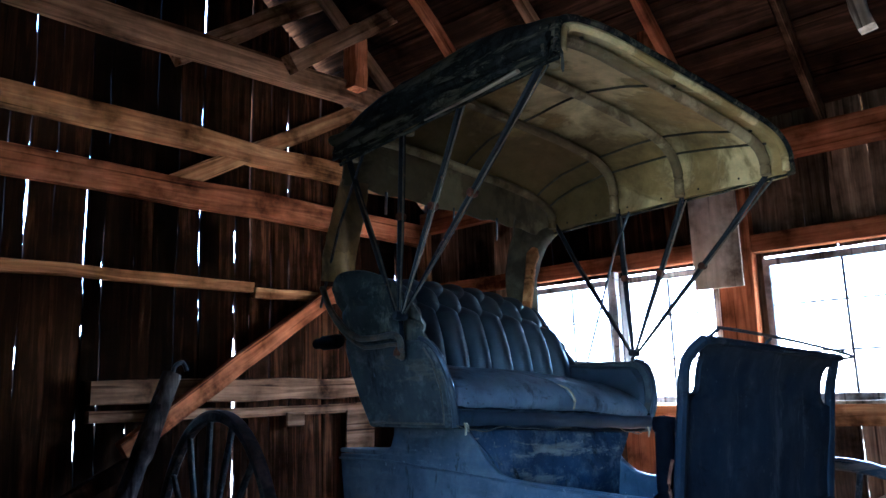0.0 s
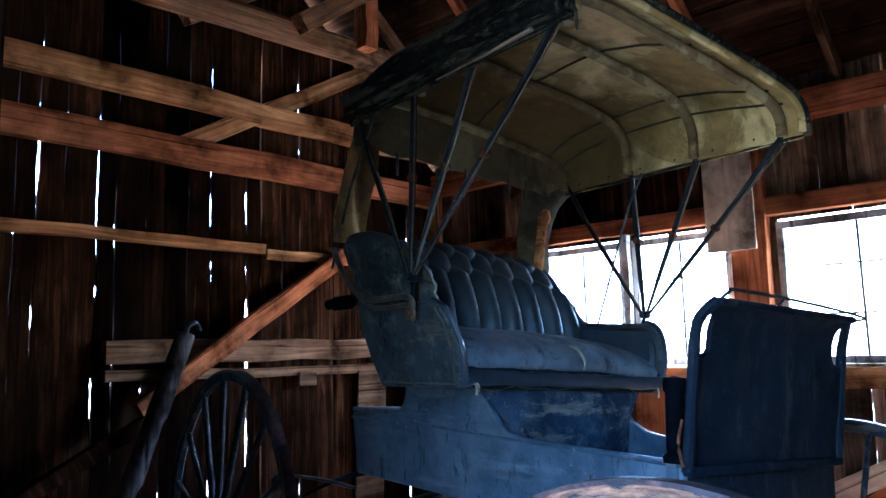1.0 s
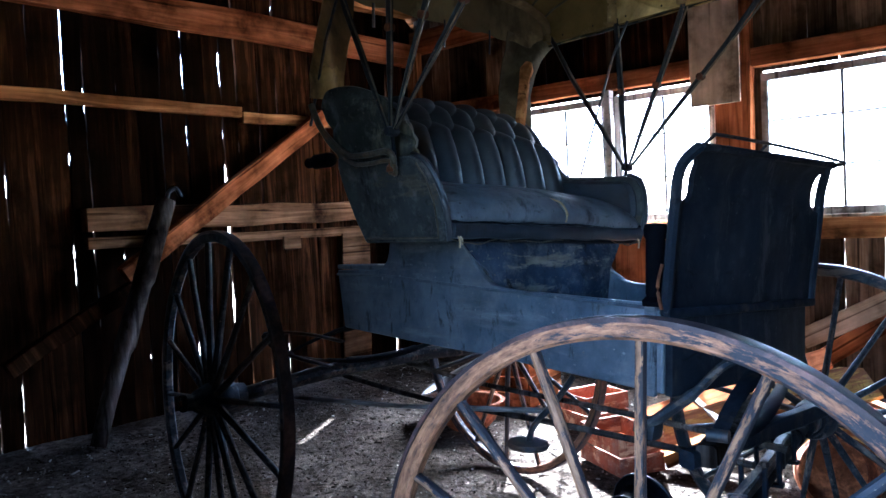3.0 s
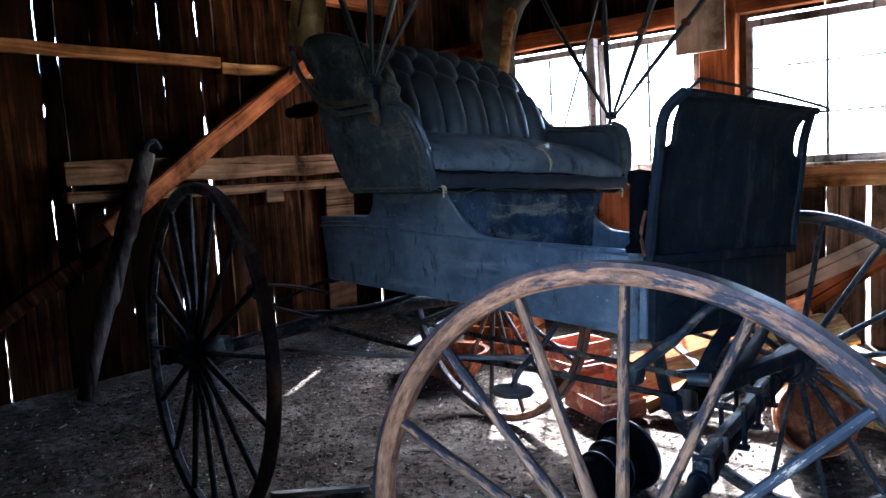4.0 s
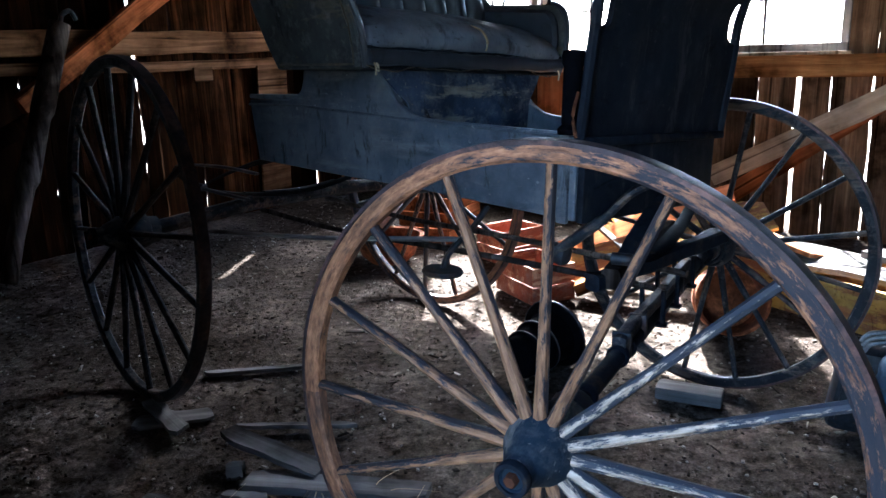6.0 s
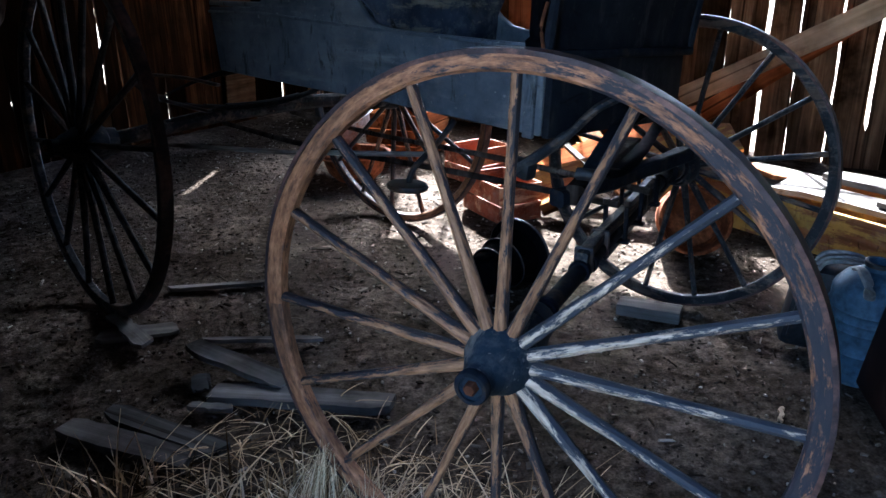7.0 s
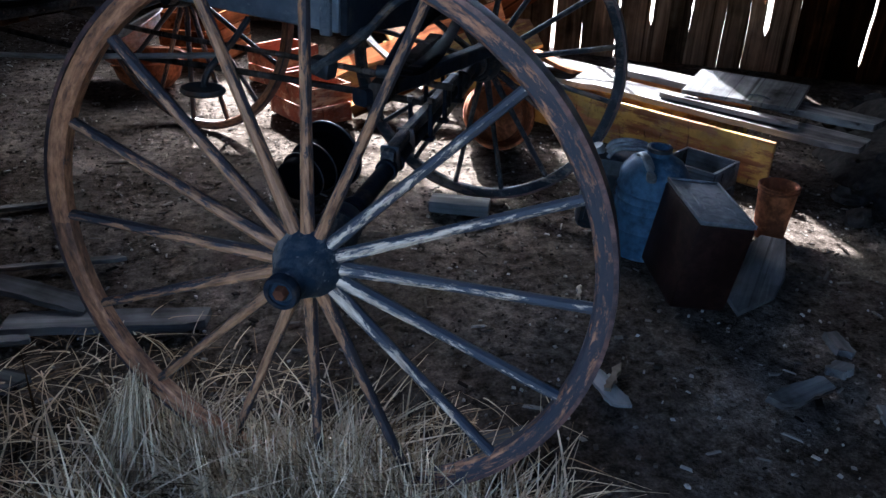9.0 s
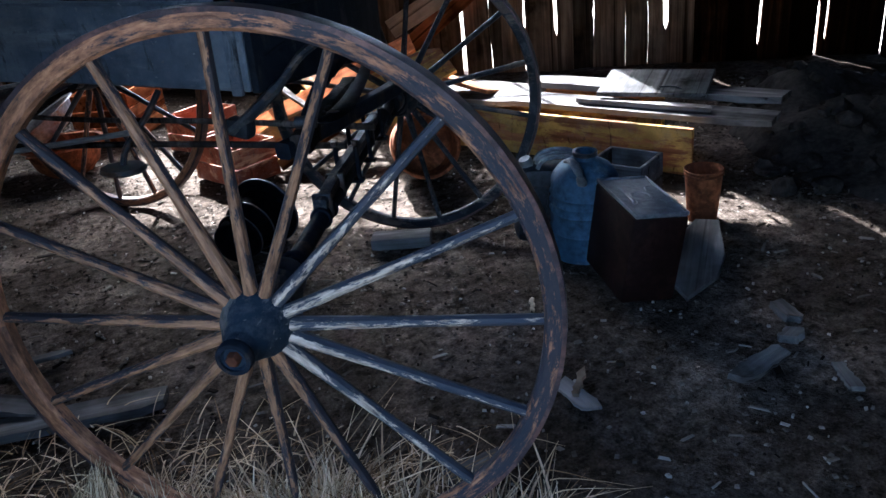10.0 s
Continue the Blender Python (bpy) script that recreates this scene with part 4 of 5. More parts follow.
TOPLINE = curve_pts([(0.492, 0, 1.590), (0.53, 0, 1.622), (0.585, 0, 1.637), (0.69, 0, 1.624), (0.79, 0, 1.585), (0.86, 0, 1.520)], 4)
wing = []
for j in range(13):
    f = j / 12
    row = []
    for k, hi in enumerate(TOPLINE):
        g = k / (len(TOPLINE) - 1)
        p = Vector((0.540 + 0.345 * g, 0, 1.412 - 0.012 * g)).lerp(hi, f)
        fold = 0.012 * math.sin(math.pi * f) * math.sin(math.pi * g) + 0.005 * math.sin(9 * f - 7 * g) + 0.010 * noise.noise(Vector((g * 4, f * 4, 3))) - 0.012 * math.exp(-((f - 0.62 + 0.25 * g) / 0.05) ** 2)
        row.append(LEAN @ Vector((p.x, -(flare(p.z) - 0.004 + fold - 0.055 * g ** 3), p.z)))
    wing.append(row)
part("side_wing", sheet(wing, 0.014), M_WING, buggy, "slack grey-green leather wing of the seat back")
for dz, du, r in ((0, 0, 0.010), (-0.026, 0.012, 0.007)):
    pts = [(0.858, 0.028, 1.352), (0.885, 0.032, 1.372 + dz), (0.890, 0.034, 1.396 + dz), (0.860, 0.034, 1.411 + dz), (0.76, 0.034, 1.410 + dz), (0.665 + du, 0.034, 1.418 + dz), (0.588 + du, 0.034, 1.461 + dz), (0.532 + du, 0.034, 1.518 + dz), (0.500 + du, 0.030, 1.592 + dz)]
    part("seat_iron", tube(curve_pts([LEAN @ Vector((u, -(flare(z) + o + 0.008), z)) for u, o, z in pts], 6), r, 8), M_BRASSY, buggy, "tarnished curved iron rail")
for out in (-1, 1):
    part("iron_bolt", lathe([(0, 0), (0.017, 0), (0.017, 0.014), (0.011, 0.022), (0.011, 0.036), (0, 0.036)], 12), M_RUST_DARK, buggy, "", LEAN @ pose(0.872, out * 0.515, 1.352))
part("whip_socket", lathe([(0, 0), (0.020, 0), (0.024, 0.012), (0.024, 0.10), (0.018, 0.112), (0.018, 0.15), (0, 0.15)], 16), M_BLACK, buggy, "", LEAN @ pose(0.535, -0.52, 1.418, 0, -90, 0))


def cushion():
    """A stuffed cushion: a full top roll over a seam, a slack band below it, and a cross seam."""
    n = 72
    section = [(0.585, 1.17), (0.575, 1.25), (0.578, 1.315), (0.60, 1.342), (0.66, 1.352), (0.74, 1.348), (0.82, 1.338), (0.90, 1.322), (0.96, 1.304), (1.00, 1.284), (1.028, 1.258), (1.036, 1.234), (1.030, 1.216), (1.018, 1.207), (1.020, 1.196), (1.026, 1.180), (1.016, 1.166), (0.98, 1.162), (0.80, 1.162)]
    prof = curve_pts([(u, 0, z) for u, z in section], 3)
    bm = bmesh.new()
    vs = []
    for i in range(n + 1):
        y = -0.425 + 0.85 * i / n
        e = abs(y) / 0.425
        end = (max(0.0, 1 - e ** 14)) ** 0.5
        row = []
        for k, q in enumerate(prof):
            z = q.z
            if z > 1.21:
                z -= (1 - end) * 0.055 * (z - 1.21) / 0.10
                z -= 0.016 * math.exp(-((y - 0.035) / 0.010) ** 2) * min(1, (z - 1.21) / 0.05)
                z += 0.005 * noise.noise(Vector((q.x * 7, y * 7, 3))) - 0.022 * max(0.0, y / 0.425) ** 2
            u = q.x - (1 - end) * 0.03 * (1 if q.x > 0.8 else -1) + 0.006 * noise.noise(Vector((z * 14, y * 11, 7))) * (1 if q.x > 0.95 else 0)
            if z < 1.21 and q.x > 0.95:
                z -= 0.006 * noise.noise(Vector((y * 6, 1, 1)))
            row.append(bm.verts.new(LEAN @ Vector((u, y, z))))
        vs.append(row)
    m = len(prof)
    for a, c in zip(vs, vs[1:]):
        for k in range(m):
            bm.faces.new((a[k], a[(k + 1) % m], c[(k + 1) % m], c[k]))
    bm.faces.new(vs[0][::-1])
    bm.faces.new(vs[-1])
    bmesh.ops.recalc_face_normals(bm, faces=bm.faces)
    return bm


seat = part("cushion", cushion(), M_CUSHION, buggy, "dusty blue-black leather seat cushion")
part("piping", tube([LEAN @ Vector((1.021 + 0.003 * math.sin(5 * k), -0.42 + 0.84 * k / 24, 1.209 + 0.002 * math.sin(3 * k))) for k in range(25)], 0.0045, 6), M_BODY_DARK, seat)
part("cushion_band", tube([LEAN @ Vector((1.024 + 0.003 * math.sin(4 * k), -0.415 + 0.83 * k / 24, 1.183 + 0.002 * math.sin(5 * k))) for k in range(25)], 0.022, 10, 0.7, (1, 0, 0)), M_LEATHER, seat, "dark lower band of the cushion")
for y0, y1, sag in ((-0.425, -0.25, 0.014), (-0.24, 0.03, 0.006), (0.26, 0.41, 0.014)):
    pts = [LEAN @ Vector((1.030 + 0.005 * math.sin(7 * k), y0 + (y1 - y0) * k / 8, 1.160 - sag * math.sin(math.pi * k / 8) + 0.002 * math.sin(11 * k))) for k in range(9)]
    part("frayed_edge", tube(pts, 0.0018, 6), M_BRASSY, seat, "frayed pale thread of the seat edge")
for y0, drop in ((-0.405, 0.03), (-0.396, 0.02), (0.392, 0.03)):
    part("frayed_edge", tube(curve_pts([LEAN @ Vector(p) for p in ((1.024, y0, 1.175), (1.036, y0 + 0.006, 1.160), (1.028, y0 + 0.014, 1.165 - drop))], 4), 0.003, 6), M_STRAW, seat, "frayed pale thread of the seat edge")
part("strap", tube(curve_pts([LEAN @ Vector(p) for p in ((1.034, 0.035, 1.216), (1.038, 0.036, 1.245), (1.016, 0.034, 1.276), (0.985, 0.03, 1.289), (0.93, 0.02, 1.302))], 6), 0.005, 6, 0.6), M_STRAW, seat, "frayed pale seam strip")


def tuft(c, f):
    """The puff of the leather, 0 at the seams to 1: long flutes below, two rows of diamonds above."""
    if f < 0.66:
        s = 0.0
    elif f < 0.78:
        s = 0.5 * (f - 0.66) / 0.12
    elif f < 0.85:
        s = 0.5
    elif f < 0.97:
        s = 0.5 + 0.5 * (f - 0.85) / 0.12
    else:
        s = 1.0
    return abs(math.sin(math.pi * (c - s)) * math.sin(math.pi * (c + s))) ** 0.42


def tufted_back():
    rows = []
    nv, nz = 260, 96
    pitch = 0.101
    for j in range(nz + 1):
        f = j / nz
        row = []
        for i in range(nv + 1):
            y = -0.475 + 0.965 * i / nv
            far = max(0.0, (y - 0.36) / 0.13)
            near = max(0.0, (-y - 0.36) / 0.115)
            side = min(1.0, max(far, near))
            c = (y - 0.056) / pitch
            puff = 0.084 * tuft(c, f) * (0.70 + 0.30 * math.sin(math.pi * min(1, 0.15 + f))) * (1 - 0.96 * side ** 1.4) * (1 - 0.38 * min(1, max(0, (f - 0.66) / 0.10)))
            puff *= 1 - 0.45 * max(0, (f - 0.93) / 0.07)
            puff += 0.002 * noise.noise(Vector((y * 22, f * 9, 1)))
            top = 1.665 - 0.03 * (y / 0.4) ** 2 - (0.22 * min(1.2, far) ** 2.2 if y > 0 else 0.03 * near)
            z = 1.30 + (top - 1.30) * f
            u = 0.592 - 0.29 * (z - 1.30) - 0.05 * f ** 3 + 0.085 * side ** 2
            row.append(LEAN @ Vector((u + puff, y, z + 0.2 * puff * f * f)))
        rows.append(row)
    return sheet(rows, -0.012)


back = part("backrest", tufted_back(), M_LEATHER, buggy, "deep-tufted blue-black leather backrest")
for k in range(-4, 5):
    for f, yy in ((0.72, 0.056 + 0.101 * k), (0.91, 0.056 + 0.101 * (k + 0.5))):
        if -0.42 < yy < 0.28:
            z = 1.30 + 0.36 * f
            part("button", lathe([(0, 0.006), (0.006, 0.004), (0.008, 0), (0.008, -0.004)], 10), M_LEATHER, back, "", LEAN @ pose(0.602 - 0.29 * (z - 1.30) - 0.05 * f ** 3, yy, z, 0, 60, 0))


# dash
def dash_u(z):
    return 1.668 + 0.10 * (z - 1.0) + 0.030 * max(0, (z - 1.285) / 0.075) ** 1.7


def dash_half(z):
    """Half the dash's width, with its shoulders rounded off."""
    return 0.327 - 0.05 * max(0, (z - 1.30) / 0.07) ** 2


def dash_sheet():
    rows = []
    for j in range(53):
        z = 0.985 + 0.373 * j / 52
        slot = max(0.0, 1 - ((z - 1.283) / 0.052) ** 4)
        w = dash_half(z) - 0.060 * (1 if slot > 0.0 else 0) * slot ** 0.35
        rows.append([LEAN @ Vector((dash_u(z) + 0.004 * noise.noise(Vector((k * 0.3, z * 9, 1))), -w + 2 * w * k / 40, z)) for k in range(41)])
    return sheet(rows, 0.014)


dash = part("dash", dash_sheet(), M_BODY_DARK, buggy, "dark panelled leather dashboard with side handholes")
for s in (-1, 1):
    pts = [LEAN @ Vector((dash_u(z) - 0.004, s * (dash_half(z) - 0.004), z)) for z in (0.988, 1.05, 1.12, 1.19, 1.24, 1.28, 1.31, 1.33, 1.345, 1.356)]
    part("dash_frame", tube(curve_pts(pts, 4), 0.013, 8), M_BODY_DARK, dash)
part("dash_frame", tube([LEAN @ Vector((dash_u(1.356), -0.285 + 0.60 * k / 10, 1.356)) for k in range(11)], 0.010, 8), M_BODY_DARK, dash)
part("dash_foot", box((0.026, 0.66, 0.022), LEAN @ pose(1.666, 0, 0.99), 0.006), M_IRON_DARK, dash, "worn lower binding of the dash")
part("dash_rail", tube(curve_pts([LEAN @ Vector(p) for p in ((1.727, -0.285, 1.356), (1.742, -0.265, 1.378), (1.745, -0.235, 1.384), (1.745, 0.05, 1.380), (1.748, 0.335, 1.364), (1.730, 0.318, 1.354))], 6), 0.0042, 6), M_IRON, dash, "thin iron rail")
for y in (-0.06, 0.30):
    part("rail_stud", tube([LEAN @ Vector((1.724, y, 1.355)), LEAN @ Vector((1.745, y + 0.012, 1.378))], 0.0035, 6), M_IRON, dash)
for y0, y1, z0, z1 in ((-0.275, -0.145, 1.03, 1.225), (-0.115, 0.115, 1.03, 1.225), (0.145, 0.275, 1.03, 1.225)):
    for a, c in (((y0, z0), (y0, z1)), ((y0, z1), (y1, z1)), ((y1, z1), (y1, z0)), ((y1, z0), (y0, z0))):
        part("panel_moulding", tube([LEAN @ Vector((dash_u(a[1]) - 0.012, a[0], a[1])), LEAN @ Vector((dash_u(c[1]) - 0.012, c[0], c[1]))], 0.0035, 6), M_BODY_DARK, dash)
part("dash_cable", tube(curve_pts([LEAN @ Vector(p) for p in ((1.665, -0.338, 1.10), (1.66, -0.348, 1.05), (1.663, -0.338, 1.0))], 4), 0.004, 6), M_RUST_DARK, dash)
part("lamp_post", lathe([(0, 0), (0.028, 0), (0.03, 0.012), (0.020, 0.022), (0.0215, 0.03), (0.0215, 0.150), (0.026, 0.157), (0.027, 0.172), (0.024, 0.184), (0, 0.188)], 20), M_BLACK, buggy, "dark metal lamp holder", LEAN @ pose(1.632, -0.318, 1.005))
part("lamp_bracket", tube([(1.632, -0.318, 1.03), (1.665, -0.31, 1.03)], 0.010, 8), M_BRASSY, buggy, "", LEAN)


# canopy
CROWN = [(0.47, 0.10), (0.56, 0.165), (0.66, 0.205), (0.80, 0.222), (1.0, 0.224), (1.16, 0.220), (1.30, 0.195), (1.42, 0.158), (1.53, 0.118)]
HALF_TOP = 0.51


def crown(u):
    """The height of the canopy's top over its lower edge."""
    for (a, p), (c, q) in zip(CROWN, CROWN[1:]):
        if u <= c:
            return p + (q - p) * (u - a) / (c - a)
    return CROWN[-1][1]


def canopy_pt(f, g, drop=0.0):
    """f from rear to front, g across from the near to the far side: upright sides, a flat crown, tilted to the far side."""
    u = 0.49 + 1.02 * f
    th = math.pi * (g - 0.5)
    c = max(0.0, math.cos(th))
    v = HALF_TOP * math.copysign(abs(math.sin(th)) ** 0.5, th)
    z = 2.006 - 0.073 * v + (crown(u) - drop) * c ** 0.5 + (0.005 * math.sin(9 * f + 5 * g) + 0.006 * noise.noise(Vector((u * 5, v * 6, 3)))) * c
    v -= drop * math.copysign(1, v) * (1 - c * c)
    return LEAN @ Vector((u + 0.02 * (1 - c) * (f - 0.5), v, z))


def gspace(n):
    """Steps across the canopy."""
    return [k / n for k in range(n + 1)]


grid = [[canopy_pt(i / 36, g) for g in gspace(64)] for i in range(37)]
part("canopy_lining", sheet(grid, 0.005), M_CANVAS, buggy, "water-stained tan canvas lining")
grid = [[canopy_pt(-0.012 + 1.024 * i / 36, g, -0.030 - 0.006 * noise.noise(Vector((i * 0.4, g * 9, 1)))) for g in gspace(64)] for i in range(37)]
part("canopy_skin", sheet(grid, 0.006), M_TOPSKIN, buggy, "cracked black leather top")
BOWS = (0.030, 0.350, 0.635, 0.950)
for g in (11 / 64, 19 / 64, 0.5, 45 / 64, 53 / 64):
    part("lining_seam", tube([canopy_pt(i / 36, g, 0.009) for i in range(1, 36)], 0.0042, 6), M_CANVAS_DARK, buggy)
for k, f in enumerate(BOWS):
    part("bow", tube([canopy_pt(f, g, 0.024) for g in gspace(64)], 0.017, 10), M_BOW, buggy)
    for side in (0, 1):
        y = (-0.525, 0.525)[side]
        joint = LEAN @ Vector((0.885 + 0.012 * (k - 1.5), y, (1.470, 1.437)[side]))
        top = canopy_pt(f, side)
        part("bow_stay", tube([joint, joint.lerp(top, 0.12), joint.lerp(top, 0.3), joint.lerp(top, 0.7), top + Vector((0, 0, 0.02))], [0.006, 0.007, 0.011, 0.012, 0.011], 8, 0.7), M_STAY, buggy)
        part("stay_rod", tube([joint + Vector((0.010, -0.004, 0)), joint.lerp(top, 0.5) + Vector((0.015, -0.004, 0)), top + Vector((0.012, -0.004, -0.01))], 0.0028, 6), M_BRASSY, buggy, "thin iron rod along the stay")
        if k:
            part("stay_knuckle", lathe([(0, -0.012), (0.012, -0.012), (0.015, 0), (0.012, 0.012), (0, 0.012)], 10, "y"), M_RUST_DARK, buggy, "", Matrix.Translation(joint.lerp(top, 0.52)))
for side in (0, 1):
    y = (-0.525, 0.525)[side]
    z = (1.466, 1.432)[side]
    part("stay_hub", lathe([(0, -0.02), (0.012, -0.02), (0.016, 0), (0.012, 0.02), (0, 0.02)], 14, "y"), M_IRON, buggy, "", LEAN @ pose(0.885, y, z))
    part("stay_post", tube([LEAN @ Vector(p) for p in ((0.885, y, z), (0.880, y * 0.985, z - 0.03), (0.872, y * 0.965, 1.39), (0.87, y * 0.955, 1.36))], [0.009, 0.006, 0.008, 0.007], 8), M_IRON_DARK, buggy)
    part("prop_rod", tube([canopy_pt(0.13, side), LEAN @ Vector((0.50, y, 1.80)), LEAN @ Vector((0.405, y, 1.54))] if side == 0 else [canopy_pt(0.40, 1), LEAN @ Vector((0.835, 0.50, 1.845)), LEAN @ Vector((0.68, 0.495, 1.40))], 0.005, 6), M_IRON, buggy)
    out = Vector((0, -1 if side == 0 else 1, 0))
    rim = [canopy_pt(i / 60, side) for i in range(61)]
    if side == 0:
        # three slack rolls of the folded side curtain
        for j, (lift, puff, rad) in enumerate(((0.030, 0.020, 0.024), (0.075, 0.032, 0.027), (0.012, 0.006, 0.012))):
            pts = [p + out * (puff + 0.008 * noise.noise(p * 9 + Vector((0, 0, j)))) + Vector((0, 0, lift * (1 - 0.5 * i / 60) + 0.010 * noise.noise(p * 6 + Vector((j, 0, 0))))) for i, p in enumerate(rim)]
            part("curtain_roll", tube(pts, [rad * (0.75 + 0.5 * abs(noise.noise(p * 8 + Vector((0, j, 0))))) for p in rim], 10, 0.8), M_TOPSKIN, buggy, "cracked leather roll along the canopy side")
        part("curtain_slat", tube([rim[30] + out * 0.03 + Vector((0, 0, -0.012)), rim[42] + out * 0.032 + Vector((0, 0, -0.012)), rim[53] + out * 0.03 + Vector((0, 0, -0.004))], [0.003, 0.005, 0.008], 8, 0.7), M_PALE_BEAM, buggy, "pale bare edge of a curtain slat")
    else:
        part("valance", sheet([[p + out * 0.006 + Vector((0, 0, 0.05 - 0.0125 * j + 0.004 * noise.noise(p * 9) * j / 5)) for p in rim] for j in range(6)], 0.005, True), M_CANVAS, buggy, "worn canvas hem along the canopy edge")
    part("binding", tube([p + out * (0.010 + 0.003 * noise.noise(p * 14)) + Vector((0, 0, -0.008 - 0.004 * noise.noise(p * 9))) for p in rim], 0.006, 6), M_TOPSKIN, buggy)
    for i in range(6, 60, 9):
        for dz in (0.016,):
            part("rivet", lathe([(0, 0.002), (0.003, 0.0015), (0.004, 0)], 8), M_IRON_DARK, buggy, "", Matrix.Translation(rim[i] - out * 0.010 + Vector((0, 0, dz))) @ Matrix.Rotation(math.pi / 2 * (1 if side else -1), 4, "X"))
part("front_edge", tube([canopy_pt(1.0, g) + Vector((0.004, 0, 0.006)) for g in gspace(64)], 0.012, 8), M_CANVAS, buggy, "padded canvas front edge")
part("front_welt", tube([canopy_pt(1.006, g, -0.026) + Vector((0.004, 0, 0.002)) for g in gspace(64)], 0.010, 8), M_TOPSKIN, buggy, "cracked leather front edge")
rnd = random.Random(41)
for k in range(14):
    f, g = rnd.uniform(0.955, 1.01), rnd.uniform(0.0, 0.16)
    p = canopy_pt(f, g, -0.02)
    q = p + Vector((rnd.uniform(-0.01, 0.03), rnd.uniform(-0.03, 0.0), rnd.uniform(-0.09, -0.03)))
    part("torn_shred", tube(curve_pts([p, p.lerp(q, 0.5) + Vector((rnd.uniform(0, 0.02), rnd.uniform(-0.02, 0), 0.01)), q], 4), [0.009] * 3 + [0.006] * 3 + [0.004] * 2 + [0.002], 6, 0.45), M_TOPSKIN if k % 3 else M_BRASSY, buggy, "shred of torn leather")


def rear_curtain():
    rows = []
    for j in range(9):
        f = j / 8
        row = []
        for g in gspace(64):
            p = canopy_pt(0.0, g)
            v = HALF_TOP * math.copysign(abs(math.sin(math.pi * (g - 0.5))) ** 0.5, g - 0.5)
            low = LEAN @ Vector((0.48, v, 1.955 - 0.03 * v + 0.022 * noise.noise(Vector((v * 9, 0.3, 4)))))
            row.append(Vector((p.x - 0.015 * f, p.y, p.z + (min(low.z, p.z - 0.01) - p.z) * f)))
        rows.append(row)
    return sheet(rows, 0.005)


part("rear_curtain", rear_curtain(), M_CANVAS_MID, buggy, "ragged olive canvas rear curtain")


def quarter(v_in, v_out, flare_out, seed):
    """A strip of curtain left hanging between canopy and seat back."""
    rows = []
    for j in range(25):
        f = j / 24
        z = 1.985 - 0.36 * f
        extra = flare_out * math.exp(-f * 5.5)
        row = []
        for k in range(13):
            g = k / 12
            v = v_in + (v_out + extra - v_in) * g + 0.008 * math.sin(5 * f + seed)
            row.append(LEAN @ Vector((0.475 - 0.02 * f + 0.012 * math.sin(6 * g + 4 * f + seed) + 0.008 * noise.noise(Vector((g * 3, f * 7, seed))), v, z)))
        rows.append(row)
    return sheet(rows, 0.005)


part("quarter_curtain", quarter(-0.415, -0.545, 0.03, 1), M_CURTAIN, buggy, "torn amber-brown strip of rear curtain")
part("broken_bow", tube([LEAN @ Vector(p) for p in ((0.475, 0.370, 1.62), (0.482, 0.376, 1.73), (0.486, 0.384, 1.80), (0.490, 0.392, 1.845), (0.492, 0.402, 1.875))], [0.022, 0.024, 0.022, 0.028, 0.014], 9), M_BEAM, buggy, "broken pale stump of a wooden bow")
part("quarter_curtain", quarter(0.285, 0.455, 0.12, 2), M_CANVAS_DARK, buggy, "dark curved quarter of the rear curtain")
for v, l in ((-0.33, 0.08), (-0.02, 0.10), (0.20, 0.09)):
    part("curtain_strap", tube([LEAN @ Vector((0.485, v, 1.97)), LEAN @ Vector((0.48, v + 0.004, 1.97 - l))], 0.008, 6, 0.3), M_IRON, buggy)


# ---- things on the floor
def at(a, b, z=0.0, rx=0, ry=0, rz=0):
    return BARN @ pose(a, b, z, rx, ry, rz)


def board(a0, b0, a1, b1, w, t, z, mat, label, seed, tilt=0, z1=None, name="board", category="board"):
    """A loose broken board lying from one place to another."""
    rnd = random.Random(seed)
    f, n = along((a0, b0, z), (a1, b1, z if z1 is None else z1))
    bm = bmesh.new()
    segs = 10
    rows = []
    for i in range(segs + 1):
        x = -n / 2 + n * i / segs
        l, r = -w / 2 + rnd.uniform(-0.004, 0.004), w / 2 + rnd.uniform(-0.004, 0.004)
        if i in (0, segs):
            l, r = l * rnd.uniform(0.5, 1), r * rnd.uniform(0.5, 1)
        e = rnd.uniform(-0.02, 0.02) if i in (0, segs) else 0
        rows.append([bm.verts.new((x, l, -t / 2)), bm.verts.new((x + e, r, -t / 2)), bm.verts.new((x + e, r, t / 2)), bm.verts.new((x, l, t / 2))])
    for p, q in zip(rows, rows[1:]):
        for k in range(4):
            bm.faces.new((p[k], p[(k + 1) % 4], q[(k + 1) % 4], q[k]))
    bm.faces.new(rows[0][::-1])
    bm.faces.new(rows[-1])
    bmesh.ops.recalc_face_normals(bm, faces=bm.faces)
    return tagged(part(name, bm, mat, None, "", BARN @ f @ pose(0, 0, 0, tilt, 0, 0)), label, category)


# the long yellow box and what lies on it
YB = math.degrees(math.atan2(1.814 + 0.279, 4.12 - 3.157))
LB = math.hypot(1.814 + 0.279, 4.12 - 3.157)
HB = 0.20
ybox = thing("wagon_box", at(3.157, -0.279, 0, 0, 0, YB), "long faded yellow wooden wagon box with red traces", "box")
part("front_board", box((LB, 0.022, HB), pose(LB / 2, -0.011, HB / 2), 0.004), M_YELLOW, ybox)
part("back_board", box((LB - 0.3, 0.022, HB), pose(LB / 2 + 0.15, -0.439, HB / 2), 0.004), M_YELLOW, ybox)
